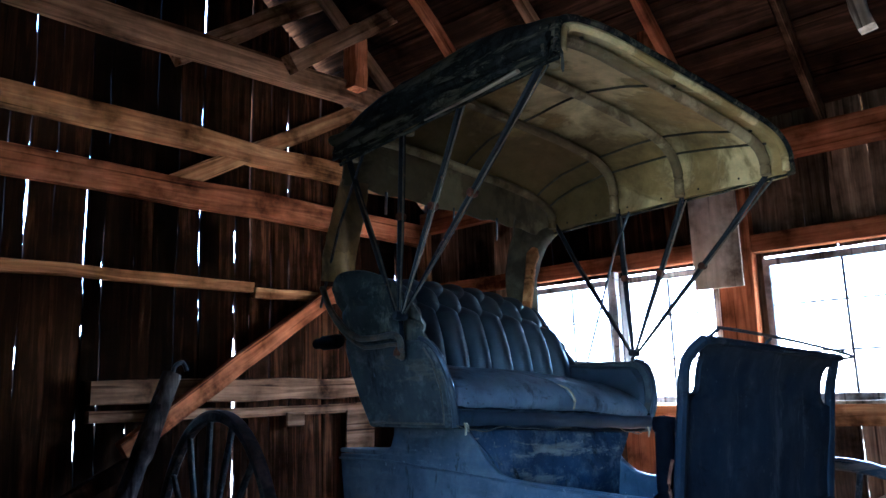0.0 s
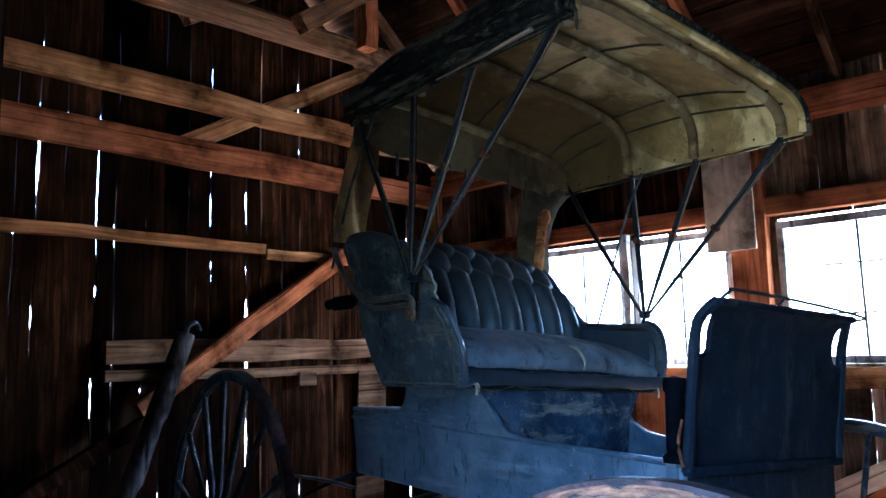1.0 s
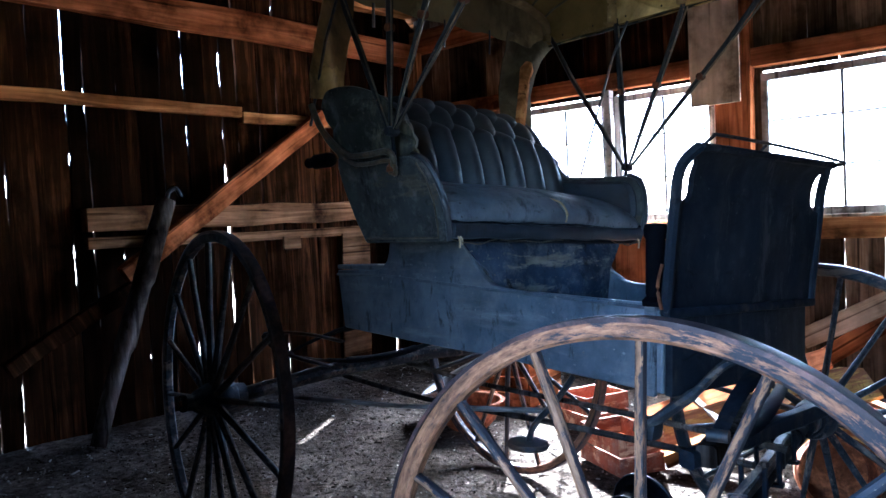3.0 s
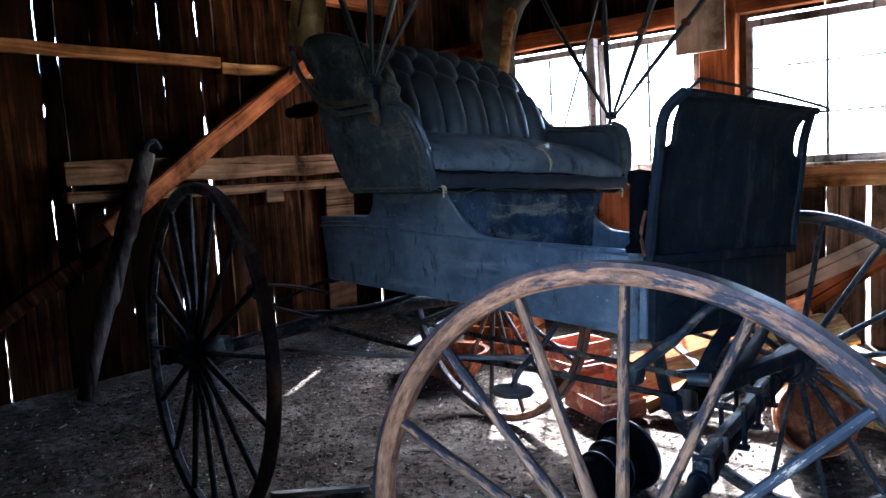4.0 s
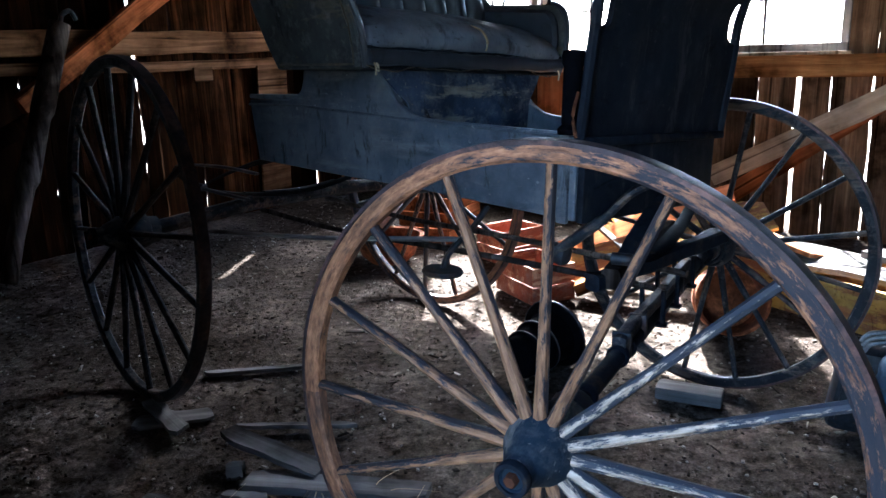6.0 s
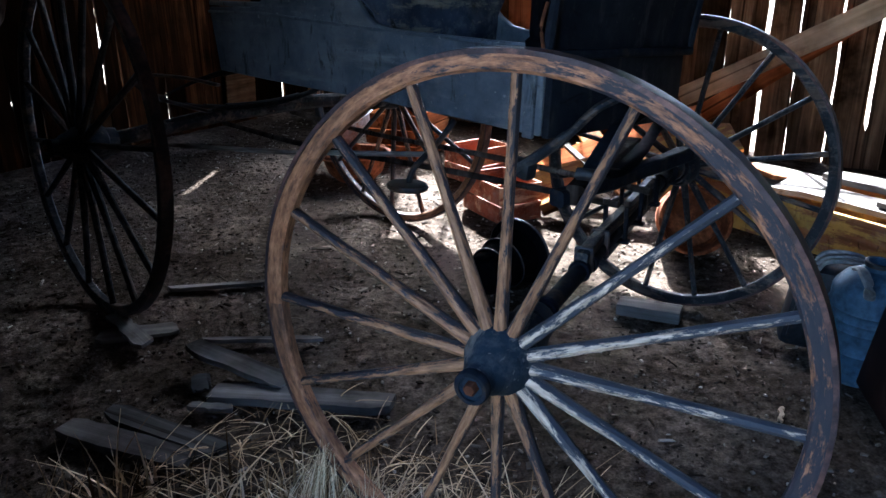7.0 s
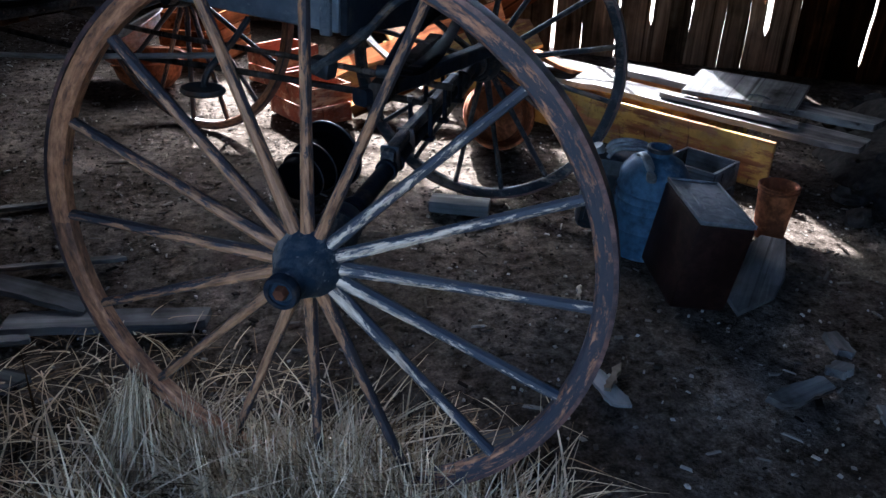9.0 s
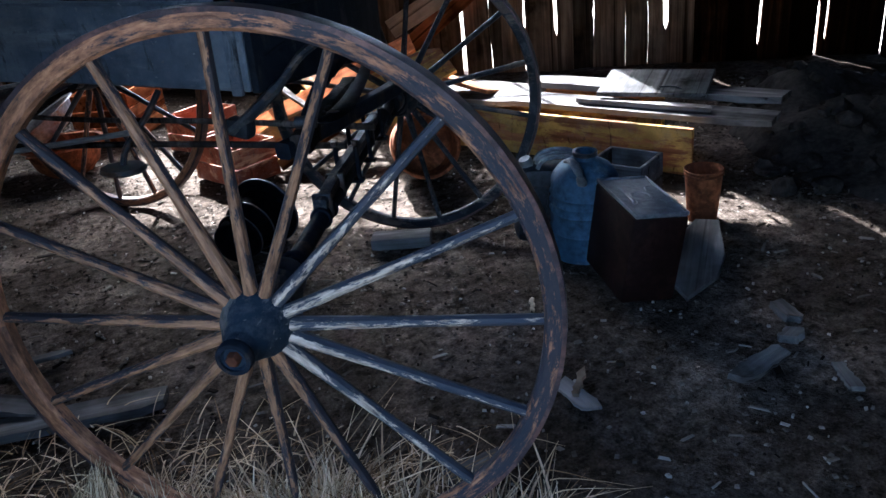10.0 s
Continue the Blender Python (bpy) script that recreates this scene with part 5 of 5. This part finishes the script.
part("end_board", box((0.022, 0.404, HB - 0.03), pose(0.32, -0.225, HB / 2 - 0.003), 0.004), M_YELLOW, ybox)
part("end_board", box((0.022, 0.404, HB), pose(LB - 0.013, -0.225, HB / 2 - 0.003), 0.004), M_YELLOW, ybox)
part("floor_board", box((LB - 0.36, 0.40, 0.02), pose(LB / 2 + 0.15, -0.225, 0.03), 0.004), M_YELLOW, ybox)
part("batten", box((0.05, 0.016, HB - 0.02), pose(LB * 0.62, 0.009, HB / 2), 0.003), M_YELLOW, ybox)
board(3.204, -0.59, 3.751, 0.60, 0.18, 0.024, 0.215, M_GREY, "long grey weathered plank on the yellow box, sun-striped", 61, 0)
board(3.418, -0.661, 3.918, 0.434, 0.20, 0.028, 0.243, M_GREY, "long grey weathered plank on the yellow box, sun-striped", 62, 4)
board(3.715, 0.434, 4.215, 1.552, 0.31, 0.026, 0.216, M_GREY, "broad grey plank on the yellow box, sun-striped", 63, -2)
board(3.299, -0.352, 3.537, 0.196, 0.07, 0.02, 0.240, M_GREY, "short grey slat on the planks", 64, 6)
ob = part("wire_handle", tube(curve_pts([(0, 0, 0), (0.01, 0, 0.032), (0.06, 0, 0.042), (0.11, 0, 0.032), (0.12, 0, 0)], 5), 0.0035, 6), M_IRON, None, "", at(3.47, -0.26, 0.252, 0, 0, 70))
tagged(ob, "thin bent wire handle lying on the plank", "handle")
ob = part("board", box((0.30, 0.47, 0.022), None, 0.004), M_GREY, None, "", at(3.596, -0.149, 0.285, 0, -6, -12))
tagged(ob, "short broad grey board lying across the planks", "board")


# broken boards heaped against the yellow box
for k, (p, q, w, t, tilt, mat, label) in enumerate((
        ((3.42, 1.78, 0.07), (3.86, 0.86, 0.40), 0.21, 0.024, 38, M_YELLOW, "broken yellow plank leaning on the box"),
        ((3.30, 1.62, 0.045), (3.78, 1.05, 0.33), 0.075, 0.06, 0, M_BEAM, "pale square-cut timber leaning on the box"),
        ((3.58, 2.02, 0.06), (4.05, 1.10, 0.44), 0.16, 0.022, 25, M_BEAM_RED, "red-brown broken board leaning on the box"),
        ((3.62, 1.30, 0.10), (4.02, 1.75, 0.36), 0.11, 0.02, -20, M_YELLOW, "splintered yellow board across the heap"),
        ((3.42, 1.30, 0.16), (3.95, 1.95, 0.34), 0.035, 0.016, 0, M_GREY, "thin grey lath across the heap"),
        ((3.75, 0.62, 0.235), (3.98, 1.35, 0.42), 0.14, 0.02, 12, M_ORANGE, "orange-brown board slanting over the planks"))):
    board(p[0], p[1], q[0], q[1], w, t, p[2], mat, label, 90 + k, tilt, q[2])


def oil_can():
    root = thing("oil_can", at(2.24, -0.03, 0.008, 8, 0, 0) @ pose(0, 0, 0, 0, 0, 25), "square rusty-brown oil can with an embossed dusty top", "can")
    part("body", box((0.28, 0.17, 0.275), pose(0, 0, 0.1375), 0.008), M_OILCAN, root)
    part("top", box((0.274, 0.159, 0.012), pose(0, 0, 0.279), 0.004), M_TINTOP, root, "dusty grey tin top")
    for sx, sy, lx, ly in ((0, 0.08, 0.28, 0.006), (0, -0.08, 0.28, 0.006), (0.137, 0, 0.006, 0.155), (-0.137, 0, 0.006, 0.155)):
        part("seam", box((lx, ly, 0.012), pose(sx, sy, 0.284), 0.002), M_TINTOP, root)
    part("emboss", lathe([(0.022, 0.284), (0.026, 0.287), (0.034, 0.287), (0.038, 0.284)], 24), M_TINTOP, root)
    for k in range(4):
        an = math.pi / 4 + k * math.pi / 2
        pts = [(0.045 * math.cos(an), 0.045 * math.sin(an), 0.285), (0.075 * math.cos(an + 0.1), 0.062 * math.sin(an + 0.1), 0.286), (0.10 * math.cos(an - 0.1), 0.075 * math.sin(an - 0.1), 0.285)]
        part("rib", tube(curve_pts(pts, 4), 0.0022, 6), M_TINTOP, root)
    part("handle", tube(curve_pts([(-0.05, 0.05, 0.284), (-0.04, 0.05, 0.292), (0.04, 0.05, 0.292), (0.05, 0.05, 0.284)], 5), 0.003, 6), M_TINTOP, root)


oil_can()


def blue_can():
    root = thing("milk_can", at(2.45, 0.12, 0.004, 2, -3, 10), "dented blue-grey metal can with an open neck", "can")
    prof = [(0.0, 0.004), (0.108, 0.004), (0.112, 0.012), (0.110, 0.03)]
    for z in (0.10, 0.17, 0.20, 0.23):
        prof += [(0.110, z - 0.008), (0.114, z), (0.110, z + 0.008)]
    prof += [(0.110, 0.275), (0.106, 0.285), (0.085, 0.315), (0.05, 0.335), (0.036, 0.34), (0.034, 0.36), (0.037, 0.365), (0.030, 0.366), (0.028, 0.30), (0.0, 0.29)]
    part("body", lathe(prof, 32), M_CANBLUE, root)
    part("neck_ring", lathe([(0.034, 0.352), (0.040, 0.354), (0.040, 0.366), (0.034, 0.368)], 24), M_IRON, root, "dark iron neck ring")
    part("grip", tube(curve_pts([(-0.10, 0.02, 0.29), (-0.12, 0.03, 0.335), (-0.07, 0.05, 0.36), (-0.03, 0.06, 0.345)], 6), [0.016] * 12 + [0.014] * 7, 8, 0.5), M_TINTOP, root)
    return root


blue_can()


def jerrycan():
    root = thing("jerrycan", at(2.56, 0.25, 0.006, 6, -8, 15), "dull grey flat metal can leaning behind the blue one", "can")
    part("body", box((0.10, 0.24, 0.29), pose(0, 0, 0.148), 0.028), M_IRON, root)
    for y in (-0.062, 0.062):
        part("panel", box((0.106, 0.075, 0.19), pose(0, y, 0.14), 0.004), M_IRON, root)
    # handles paler than the body, the sun on them put into their colour
    for x in (-0.03, 0.0, 0.03):
        part("handle", tube(curve_pts([(x, -0.075, 0.288), (x, -0.06, 0.325), (x, 0.0, 0.332), (x, 0.05, 0.318), (x, 0.065, 0.288)], 6), 0.008, 8), M_TINTOP, root, "pale carrying handle")
    part("cap", lathe([(0, 0.0), (0.022, 0.0), (0.024, 0.02), (0.02, 0.03), (0, 0.03)], 18), M_TINTOP, root, "", pose(0, 0.095, 0.285, -25, 0, 0))


jerrycan()


def crate(m, size, mat, label, slats=3):
    """An open crate of slats on corner posts."""
    root = thing("crate", m, label, "crate")
    lx, ly, lz = size
    h = lz / slats
    for k in range(slats):
        z = h * (k + 0.5)
        for y in (-ly / 2, ly / 2):
            part("slat", box((lx, 0.012, h - 0.008), pose(0, y, z), 0.002), mat, root)
        for x in (-lx / 2 + 0.006, lx / 2 - 0.006):
            part("slat", box((0.012, ly - 0.014, h - 0.008), pose(x, 0, z), 0.002), mat, root)
    part("base", box((lx - 0.03, ly - 0.03, 0.012), pose(0, 0, 0.008), 0.002), mat, root)
    return root


crate(at(2.66, -0.02, 0, 0, 0, 65), (0.20, 0.17, 0.27), M_GREY, "grey slatted crate with sunlit edges behind the cans")
crate(at(3.27, 1.82, 0, 0, 0, -28), (0.24, 0.34, 0.19), M_REDPAINT, "faded red wooden crate in the sun", 2)
crate(at(3.80, 2.28, 0, 0, 0, -20), (0.30, 0.24, 0.20), M_REDPAINT, "faded red wooden crate farther back", 2)
crate(at(4.1, 3.0, 0, 0, 0, 10), (0.5, 0.35, 0.3), M_BEAM_RED, "brown wooden crate in the dark by the back wall", 3)


def bucket():
    root = thing("bucket", at(2.735, -0.29), "small rusty bucket without a handle", "bucket")
    part("body", lathe([(0, 0.004), (0.05, 0.004), (0.052, 0.0), (0.066, 0.185), (0.070, 0.19), (0.066, 0.192), (0.062, 0.186), (0.048, 0.012), (0, 0.012)], 28), M_RUST, root)
    part("band", lathe([(0.0665, 0.17), (0.069, 0.172), (0.0695, 0.178), (0.067, 0.18)], 28), M_RUST, root)


bucket()
ob = part("board", solid([(-0.25, -0.02), (-0.14, -0.085), (0.06, -0.10), (0.27, -0.035), (0.26, 0.045), (0.02, 0.075), (-0.12, 0.06)], 0.016, Matrix.Rotation(radians(90), 4, "X"), 0.003), M_GREY, None, "", at(2.345, -0.255, 0.030, -4, -3, -8))
tagged(ob, "split grey board lying half in the sun beside the oil can", "board")
ob = part("wood_block", box((0.22, 0.085, 0.045), None, 0.006), M_GREY, None, "", at(2.50, 0.78, 0.022, 0, 0, -80))
tagged(ob, "short sawn grey wooden block", "block")


def aim(p, q):
    """A frame at p whose z axis runs to q."""
    p, q = Vector(p), Vector(q)
    m = (q - p).to_track_quat("Z", "Y").to_matrix().to_4x4()
    m.translation = p
    return m


def pot():
    """A black pot on its side, its broad rim turned away."""
    root = thing("pot", BARN @ aim((2.285, 1.345, 0.098), (2.555, 1.315, 0.132)), "black enamelled pot lying on its side", "pot")
    part("body", lathe([(0, -0.012), (0.045, -0.010), (0.070, 0.0), (0.078, 0.012), (0.080, 0.05), (0.088, 0.058), (0.088, 0.066), (0.084, 0.072), (0.092, 0.12), (0.099, 0.128), (0.099, 0.138), (0.094, 0.145), (0.096, 0.20), (0.104, 0.225), (0.092, 0.228), (0.084, 0.20), (0.080, 0.08), (0, 0.03)], 40), M_BLACK, root)
    part("flange", lathe([(0.098, 0.222), (0.128, 0.232), (0.135, 0.240), (0.136, 0.250), (0.130, 0.256), (0.10, 0.250), (0.094, 0.238)], 40), M_BLACK, root, "broad turned rim of the pot")
    part("rim", lathe([(0.132, 0.238), (0.1385, 0.242), (0.1385, 0.250), (0.132, 0.254)], 40), M_IRON, root)
    for z, r in ((0.062, 0.0895), (0.133, 0.1005)):
        part("band", lathe([(r - 0.002, z - 0.004), (r + 0.0015, z - 0.002), (r + 0.0015, z + 0.002), (r - 0.002, z + 0.004)], 40), M_IRON, root)


pot()


def basin(m, r, h, mat, label):
    root = thing("basin", m, label, "basin")
    part("bowl", lathe([(0, 0.005), (r * 0.55, 0.005), (r * 0.8, h * 0.35), (r * 0.96, h), (r * 1.06, h + 0.004), (r * 1.06, h + 0.008), (r * 0.94, h + 0.004), (r * 0.77, h * 0.38), (r * 0.53, 0.012), (0, 0.012)], 36), mat, root)
    part("rim", lathe([(r * 1.04, h), (r * 1.075, h + 0.004), (r * 1.04, h + 0.010), (r * 1.02, h + 0.005)], 36), mat, root)
    for s in (-1, 1):
        part("handle", tube(curve_pts([(s * r, -0.05, h - 0.01), (s * (r + 0.035), -0.03, h), (s * (r + 0.035), 0.03, h), (s * r, 0.05, h - 0.01)], 5), 0.006, 8), mat, root)
    return root


basin(at(3.38, 2.86, 0.0), 0.20, 0.16, M_RUST, "wide rusty basin on the dirt floor")
basin(at(3.52, 3.02, 0.168, -24, -16, 0), 0.21, 0.10, M_TINWARE, "pale tin basin tipped on the rusty one")


def drum():
    root = thing("drum", at(3.22, 0.86, 0.150, 0, 0, 205) @ pose(0, 0, 0, 0, 76, 0), "short rusty open drum lying on its side", "drum")
    part("body", lathe([(0, -0.09), (0.135, -0.09), (0.142, -0.08), (0.142, -0.01), (0.147, 0.0), (0.142, 0.01), (0.142, 0.10), (0.136, 0.10), (0.130, 0.09), (0.128, -0.06), (0, -0.07)], 40), M_RUST, root)
    part("rim", lathe([(0.138, 0.096), (0.148, 0.098), (0.149, 0.106), (0.142, 0.110), (0.134, 0.106)], 40), M_RUST, root, "rolled rusty rim")


drum()

# loose boards and sticks
board(1.40, 1.89, 1.43, 1.49, 0.07, 0.02, 0.055, M_GREY, "grey split board end resting on another", 71, 4, 0.025)
board(1.29, 1.66, 1.52, 1.18, 0.085, 0.025, 0.012, M_GREY, "grey weathered board on the dirt", 72)
board(0.95, 1.86, 1.03, 1.44, 0.08, 0.022, 0.012, M_GREY, "grey board half hidden in the straw", 73)
board(1.06, 1.82, 1.10, 1.42, 0.07, 0.02, 0.015, M_GREY, "grey board half hidden in the straw", 74)
board(1.20, 1.66, 1.26, 1.54, 0.03, 0.016, 0.012, M_GREY, "small grey splinter of wood", 75)
board(1.28, 1.74, 1.32, 1.70, 0.06, 0.012, 0.02, M_GREY, "curled chip of grey bark", 76, 20)
board(1.72, 2.40, 1.97, 2.13, 0.03, 0.016, 0.012, M_GREY, "thin grey lath on the dirt", 77)
board(1.50, 1.95, 1.72, 1.62, 0.022, 0.014, 0.012, M_GREY, "thin grey lath on the dirt", 78)
board(1.32, 2.28, 1.52, 2.10, 0.09, 0.014, 0.008, M_GREY, "flat grey board under the rear wheel", 79)
board(1.44, 2.36, 1.36, 2.06, 0.06, 0.014, 0.022, M_GREY, "flat grey board under the rear wheel", 80)
board(2.02, 0.245, 2.10, 0.255, 0.012, 0.008, 0.012, M_PALE, "pale stick on the dirt", 81)
board(1.38, 0.20, 1.27, 0.34, 0.07, 0.016, 0.03, M_GREY, "grey board end in the straw", 82, 10)
board(1.72, -0.30, 1.85, -0.42, 0.05, 0.02, 0.015, M_GREY, "chunk of weathered wood on the dirt", 83, 12)
board(2.0, -0.48, 2.10, -0.44, 0.05, 0.02, 0.015, M_GREY, "chunk of weathered wood on the dirt", 84, 6)
board(1.66, 0.13, 1.57, 0.05, 0.045, 0.010, 0.016, M_GREY, "grey splintered wood on the dirt", 85, 6)
board(1.70, 0.08, 1.60, 0.09, 0.020, 0.010, 0.026, M_PALE_BEAM, "pale splinter lying across another", 86, 10)
board(1.945, -0.47, 1.90, -0.44, 0.05, 0.022, 0.014, M_GREY, "chunk of weathered wood on the dirt", 87, 10)
board(1.80, -0.54, 1.70, -0.56, 0.03, 0.014, 0.012, M_GREY, "thin grey lath on the dirt", 88, 0)

# poles against the back wall
ob = part("pole", tube([(1.945, 4.46, 0.0), (2.03, 4.47, 0.25), (2.13, 4.47, 0.52), (2.15, 4.47, 0.56), (2.28, 4.48, 0.9), (2.30, 4.48, 0.94), (2.49, 4.5, 1.42)], [0.045, 0.047, 0.05, 0.062, 0.055, 0.065, 0.058], 12), M_POLE, None, "", BARN)
tagged(ob, "thick dark wagon pole leaning against the brace", "pole")
ob = part("pole_iron", tube(curve_pts([(0, 0, 0), (0.02, 0, 0.06), (0.07, 0, 0.08), (0.10, 0, 0.03)], 5), 0.014, 8), M_IRON, None, "", at(2.485, 4.49, 1.41))
tagged(ob, "bent dark iron hook on the pole end", "hook")
timber((2.40, 4.62, 0.94), (1.55, 4.62, 0.50), 0.07, 0.09, M_BOARD, "timber", "dark slanting timber in the shade of the wall", "timber", 91)
ob = part("board", box((0.02, 0.34, 0.9), None, 0.004), M_ORANGE, None, "", at(5.06, 2.62, 0.58, 0, 0, 0))
tagged(ob, "bright orange-brown board standing against the wall", "board")
ob = part("board", box((0.30, 0.02, 1.15), None, 0.004), M_GIRT, None, "", at(4.3, BACK_B - 0.06, 0.56, 3, 0, 0))
tagged(ob, "dark brown board leaning on the back wall", "board")
ob = part("board", box((0.16, 0.02, 0.10), None, 0.004), M_GIRT, None, "", at(3.62, BACK_B - 0.12, 1.09))
tagged(ob, "short pale block nailed under the rail", "board")

# rubble heaped at the end of the yellow box
def mound(a, b):
    """The height of the rubble heap."""
    d = ((a - 3.85) / 1.0) ** 2 + ((b + 0.98) / 0.50) ** 2
    return 0.26 * max(0.0, 1 - d) * (0.8 + 0.5 * noise.noise(Vector((a * 3, b * 3, 4)))) - 0.03 + 0.03 * noise.noise(Vector((a * 9, b * 9, 1)))


bm = bmesh.new()
grid = [[bm.verts.new((2.8 + 0.04 * i, -1.48 + 0.04 * j, mound(2.8 + 0.04 * i, -1.48 + 0.04 * j))) for i in range(54)] for j in range(28)]
for p, q in zip(grid, grid[1:]):
    for k in range(len(p) - 1):
        bm.faces.new((p[k], p[k + 1], q[k + 1], q[k]))
tagged(part("rubble_heap", bm, M_STONE, None, "", BARN), "low dark heap of earth and rubble by the wall", "rubble", kind="stuff")
rnd = random.Random(5)
for k in range(84):
    heap = k >= 12
    r = rnd.choice((0.018, 0.025, 0.035, 0.055)) if heap else rnd.choice((0.012, 0.018, 0.025))
    bm = bmesh.new()
    bmesh.ops.create_icosphere(bm, subdivisions=2, radius=r)
    for vv in bm.verts:
        q = vv.co / r + Vector((k * 3.1, 0, 0))
        vv.co *= 1 + 0.5 * noise.noise(q * 1.3) + 0.25 * noise.noise(q * 3.1)
        vv.co.z *= 0.7
    a, b = (rnd.uniform(2.95, 4.5), rnd.uniform(-1.35, -0.56)) if heap else (rnd.uniform(1.6, 2.9), rnd.uniform(-1.25, -0.62))
    z = max(0.0, mound(a, b)) if heap else 0.0
    tagged(part("stone", bm, M_STONE, None, "", at(a, b, z + r * 0.25, rnd.uniform(-20, 20), 0, rnd.uniform(0, 360))), "rough dark fieldstone in the rubble" if heap else "rough dusty fieldstone on the dirt floor", "stone", "stones by the wall")


def straw():
    """Dry grass under and before the near wheel."""
    rnd = random.Random(8)
    verts, faces = [], []

    def blade(p, ang, lean, h, w, twist):
        base = len(verts)
        side = Vector((-math.sin(ang + twist), math.cos(ang + twist), 0))
        d = Vector((math.cos(ang), math.sin(ang), 0))
        n = 4
        for i in range(n + 1):
            f = i / n
            c = p + d * (lean * h * f ** 1.6) + Vector((0, 0, h * (f - 0.25 * lean * f * f)))
            ww = w * (1 - 0.85 * f)
            verts.extend((c - side * ww, c + side * ww))
        for i in range(n):
            k = base + 2 * i
            faces.append((k, k + 1, k + 3, k + 2))

    def ok(a, b):
        edge = 1.27 - 0.30 * max(0, b - 0.55) + 0.07 * noise.noise(Vector((a * 3, b * 3, 0)))
        return a < edge and rnd.random() < (1.0 if b < 0.86 else max(0.12, 1.0 - 3.0 * (b - 0.86))) and noise.noise(Vector((a * 5, b * 5, 7))) > -0.25

    made = 0
    while made < 4300:
        a, b = rnd.uniform(0.55, 1.35), rnd.uniform(0.10, 1.60)
        if not ok(a, b) or rnd.random() > (1.0 if a < 1.1 else 0.5):
            continue
        clump = Vector((round(a / 0.07) * 0.07, round(b / 0.07) * 0.07, 0))
        swing = 3.0 * noise.noise(clump * 9.0)
        h = rnd.uniform(0.05, 0.19) * (0.7 + 0.6 * abs(noise.noise(clump * 4.0 + Vector((3, 1, 2)))) * 2)
        blade(Vector((a, b, -0.012)), swing * 2 + rnd.gauss(0, 0.8), abs(rnd.gauss(0.75, 0.6)), h * 1.05, rnd.uniform(0.0018, 0.0054), rnd.uniform(-0.6, 0.6))
        made += 1
    place = BARN.inverted() @ BUGGY @ FRONT
    for k in range(420):
        foot = place @ Vector((-0.40 + rnd.gauss(0, 0.045), -HALF - 0.12 + rnd.gauss(0, 0.035), 0))
        foot.z = -0.012
        tip = place @ Vector((-0.375 + rnd.gauss(0, 0.012), -HALF - 0.035 + rnd.gauss(0, 0.008), 0)) - foot
        h = rnd.uniform(0.14, 0.29)
        blade(foot, math.atan2(tip.y, tip.x), Vector((tip.x, tip.y)).length / h * rnd.uniform(0.7, 1.1), h, rnd.uniform(0.0012, 0.0026), rnd.uniform(-0.5, 0.5))
    for k in range(2400):
        s = rnd.uniform(-0.36, 0.24)
        foot = place @ Vector((s, -HALF - abs(rnd.gauss(0.03, 0.05)), 0))
        foot.z = -0.012
        clump = Vector((round(s / 0.06) * 0.06, 0.3, 0.7))
        blade(foot, 6 * noise.noise(clump * 11.0) + rnd.gauss(0, 0.9), abs(rnd.gauss(0.38, 0.4)), rnd.uniform(0.08, 0.21), rnd.uniform(0.0013, 0.0030), rnd.uniform(-0.6, 0.6))
    for k in range(1600):
        a, b = rnd.uniform(0.7, 1.6), rnd.uniform(0.10, 1.5)
        if a > 1.2 + 0.3 * rnd.random():
            continue
        blade(Vector((a, b, rnd.uniform(-0.002, 0.03))), rnd.uniform(0, 6.28), rnd.uniform(3, 6), rnd.uniform(0.02, 0.035), rnd.uniform(0.0012, 0.003), 0)
    me = bpy.data.meshes.new("straw")
    me.from_pydata(verts, [], faces)
    me.materials.append(M_STRAWBLADE)
    ob = new("straw", me)
    ob.matrix_basis = BARN
    tagged(ob, "pale dry straw and grass in the doorway", "straw", kind="stuff")


straw()


def litter():
    """Chips, splinters and crumbs of dirt all over the floor."""
    rnd = random.Random(9)
    verts, faces = [], []
    for k in range(14000):
        a, b = rnd.uniform(0.6, 4.9), rnd.uniform(-1.2, 4.6)
        z = 0.016 * noise.noise((BARN @ Vector((a, b, 0))) * 1.3) - 0.006
        chip = rnd.random() < 0.14
        lx, ly, lz = (rnd.uniform(0.008, 0.034), rnd.uniform(0.002, 0.007), rnd.uniform(0.002, 0.005)) if chip else (rnd.uniform(0.002, 0.008), rnd.uniform(0.002, 0.007), rnd.uniform(0.002, 0.006))
        if rnd.random() < 0.012:
            lx, ly = lx * 2.2, ly * 2.2
        m = pose(a, b, z + lz / 2, rnd.uniform(-15, 15), rnd.uniform(-15, 15), rnd.uniform(0, 360))
        base = len(verts)
        for x, y, zz in ((-1, -1, 0), (1, -0.7, 0), (0.8, 1, 0), (-0.9, 0.6, 0), (-0.7, -0.8, 1), (0.8, -0.5, 1), (0.6, 0.7, 1), (-0.8, 0.5, 1)):
            verts.append(m @ Vector((x * lx / 1.2, y * ly, zz * lz)))
        faces += [tuple(base + i for i in q) for q in ((4, 5, 6, 7), (0, 1, 5, 4), (1, 2, 6, 5), (2, 3, 7, 6), (3, 0, 4, 7))]
    me = bpy.data.meshes.new("litter")
    me.from_pydata(verts, [], faces)
    me.materials.append(M_LITTER)
    ob = new("litter", me)
    ob.matrix_basis = BARN
    tagged(ob, "wood chips, pebbles and dry crumbs strewn on the floor", "litter", kind="stuff")


litter()
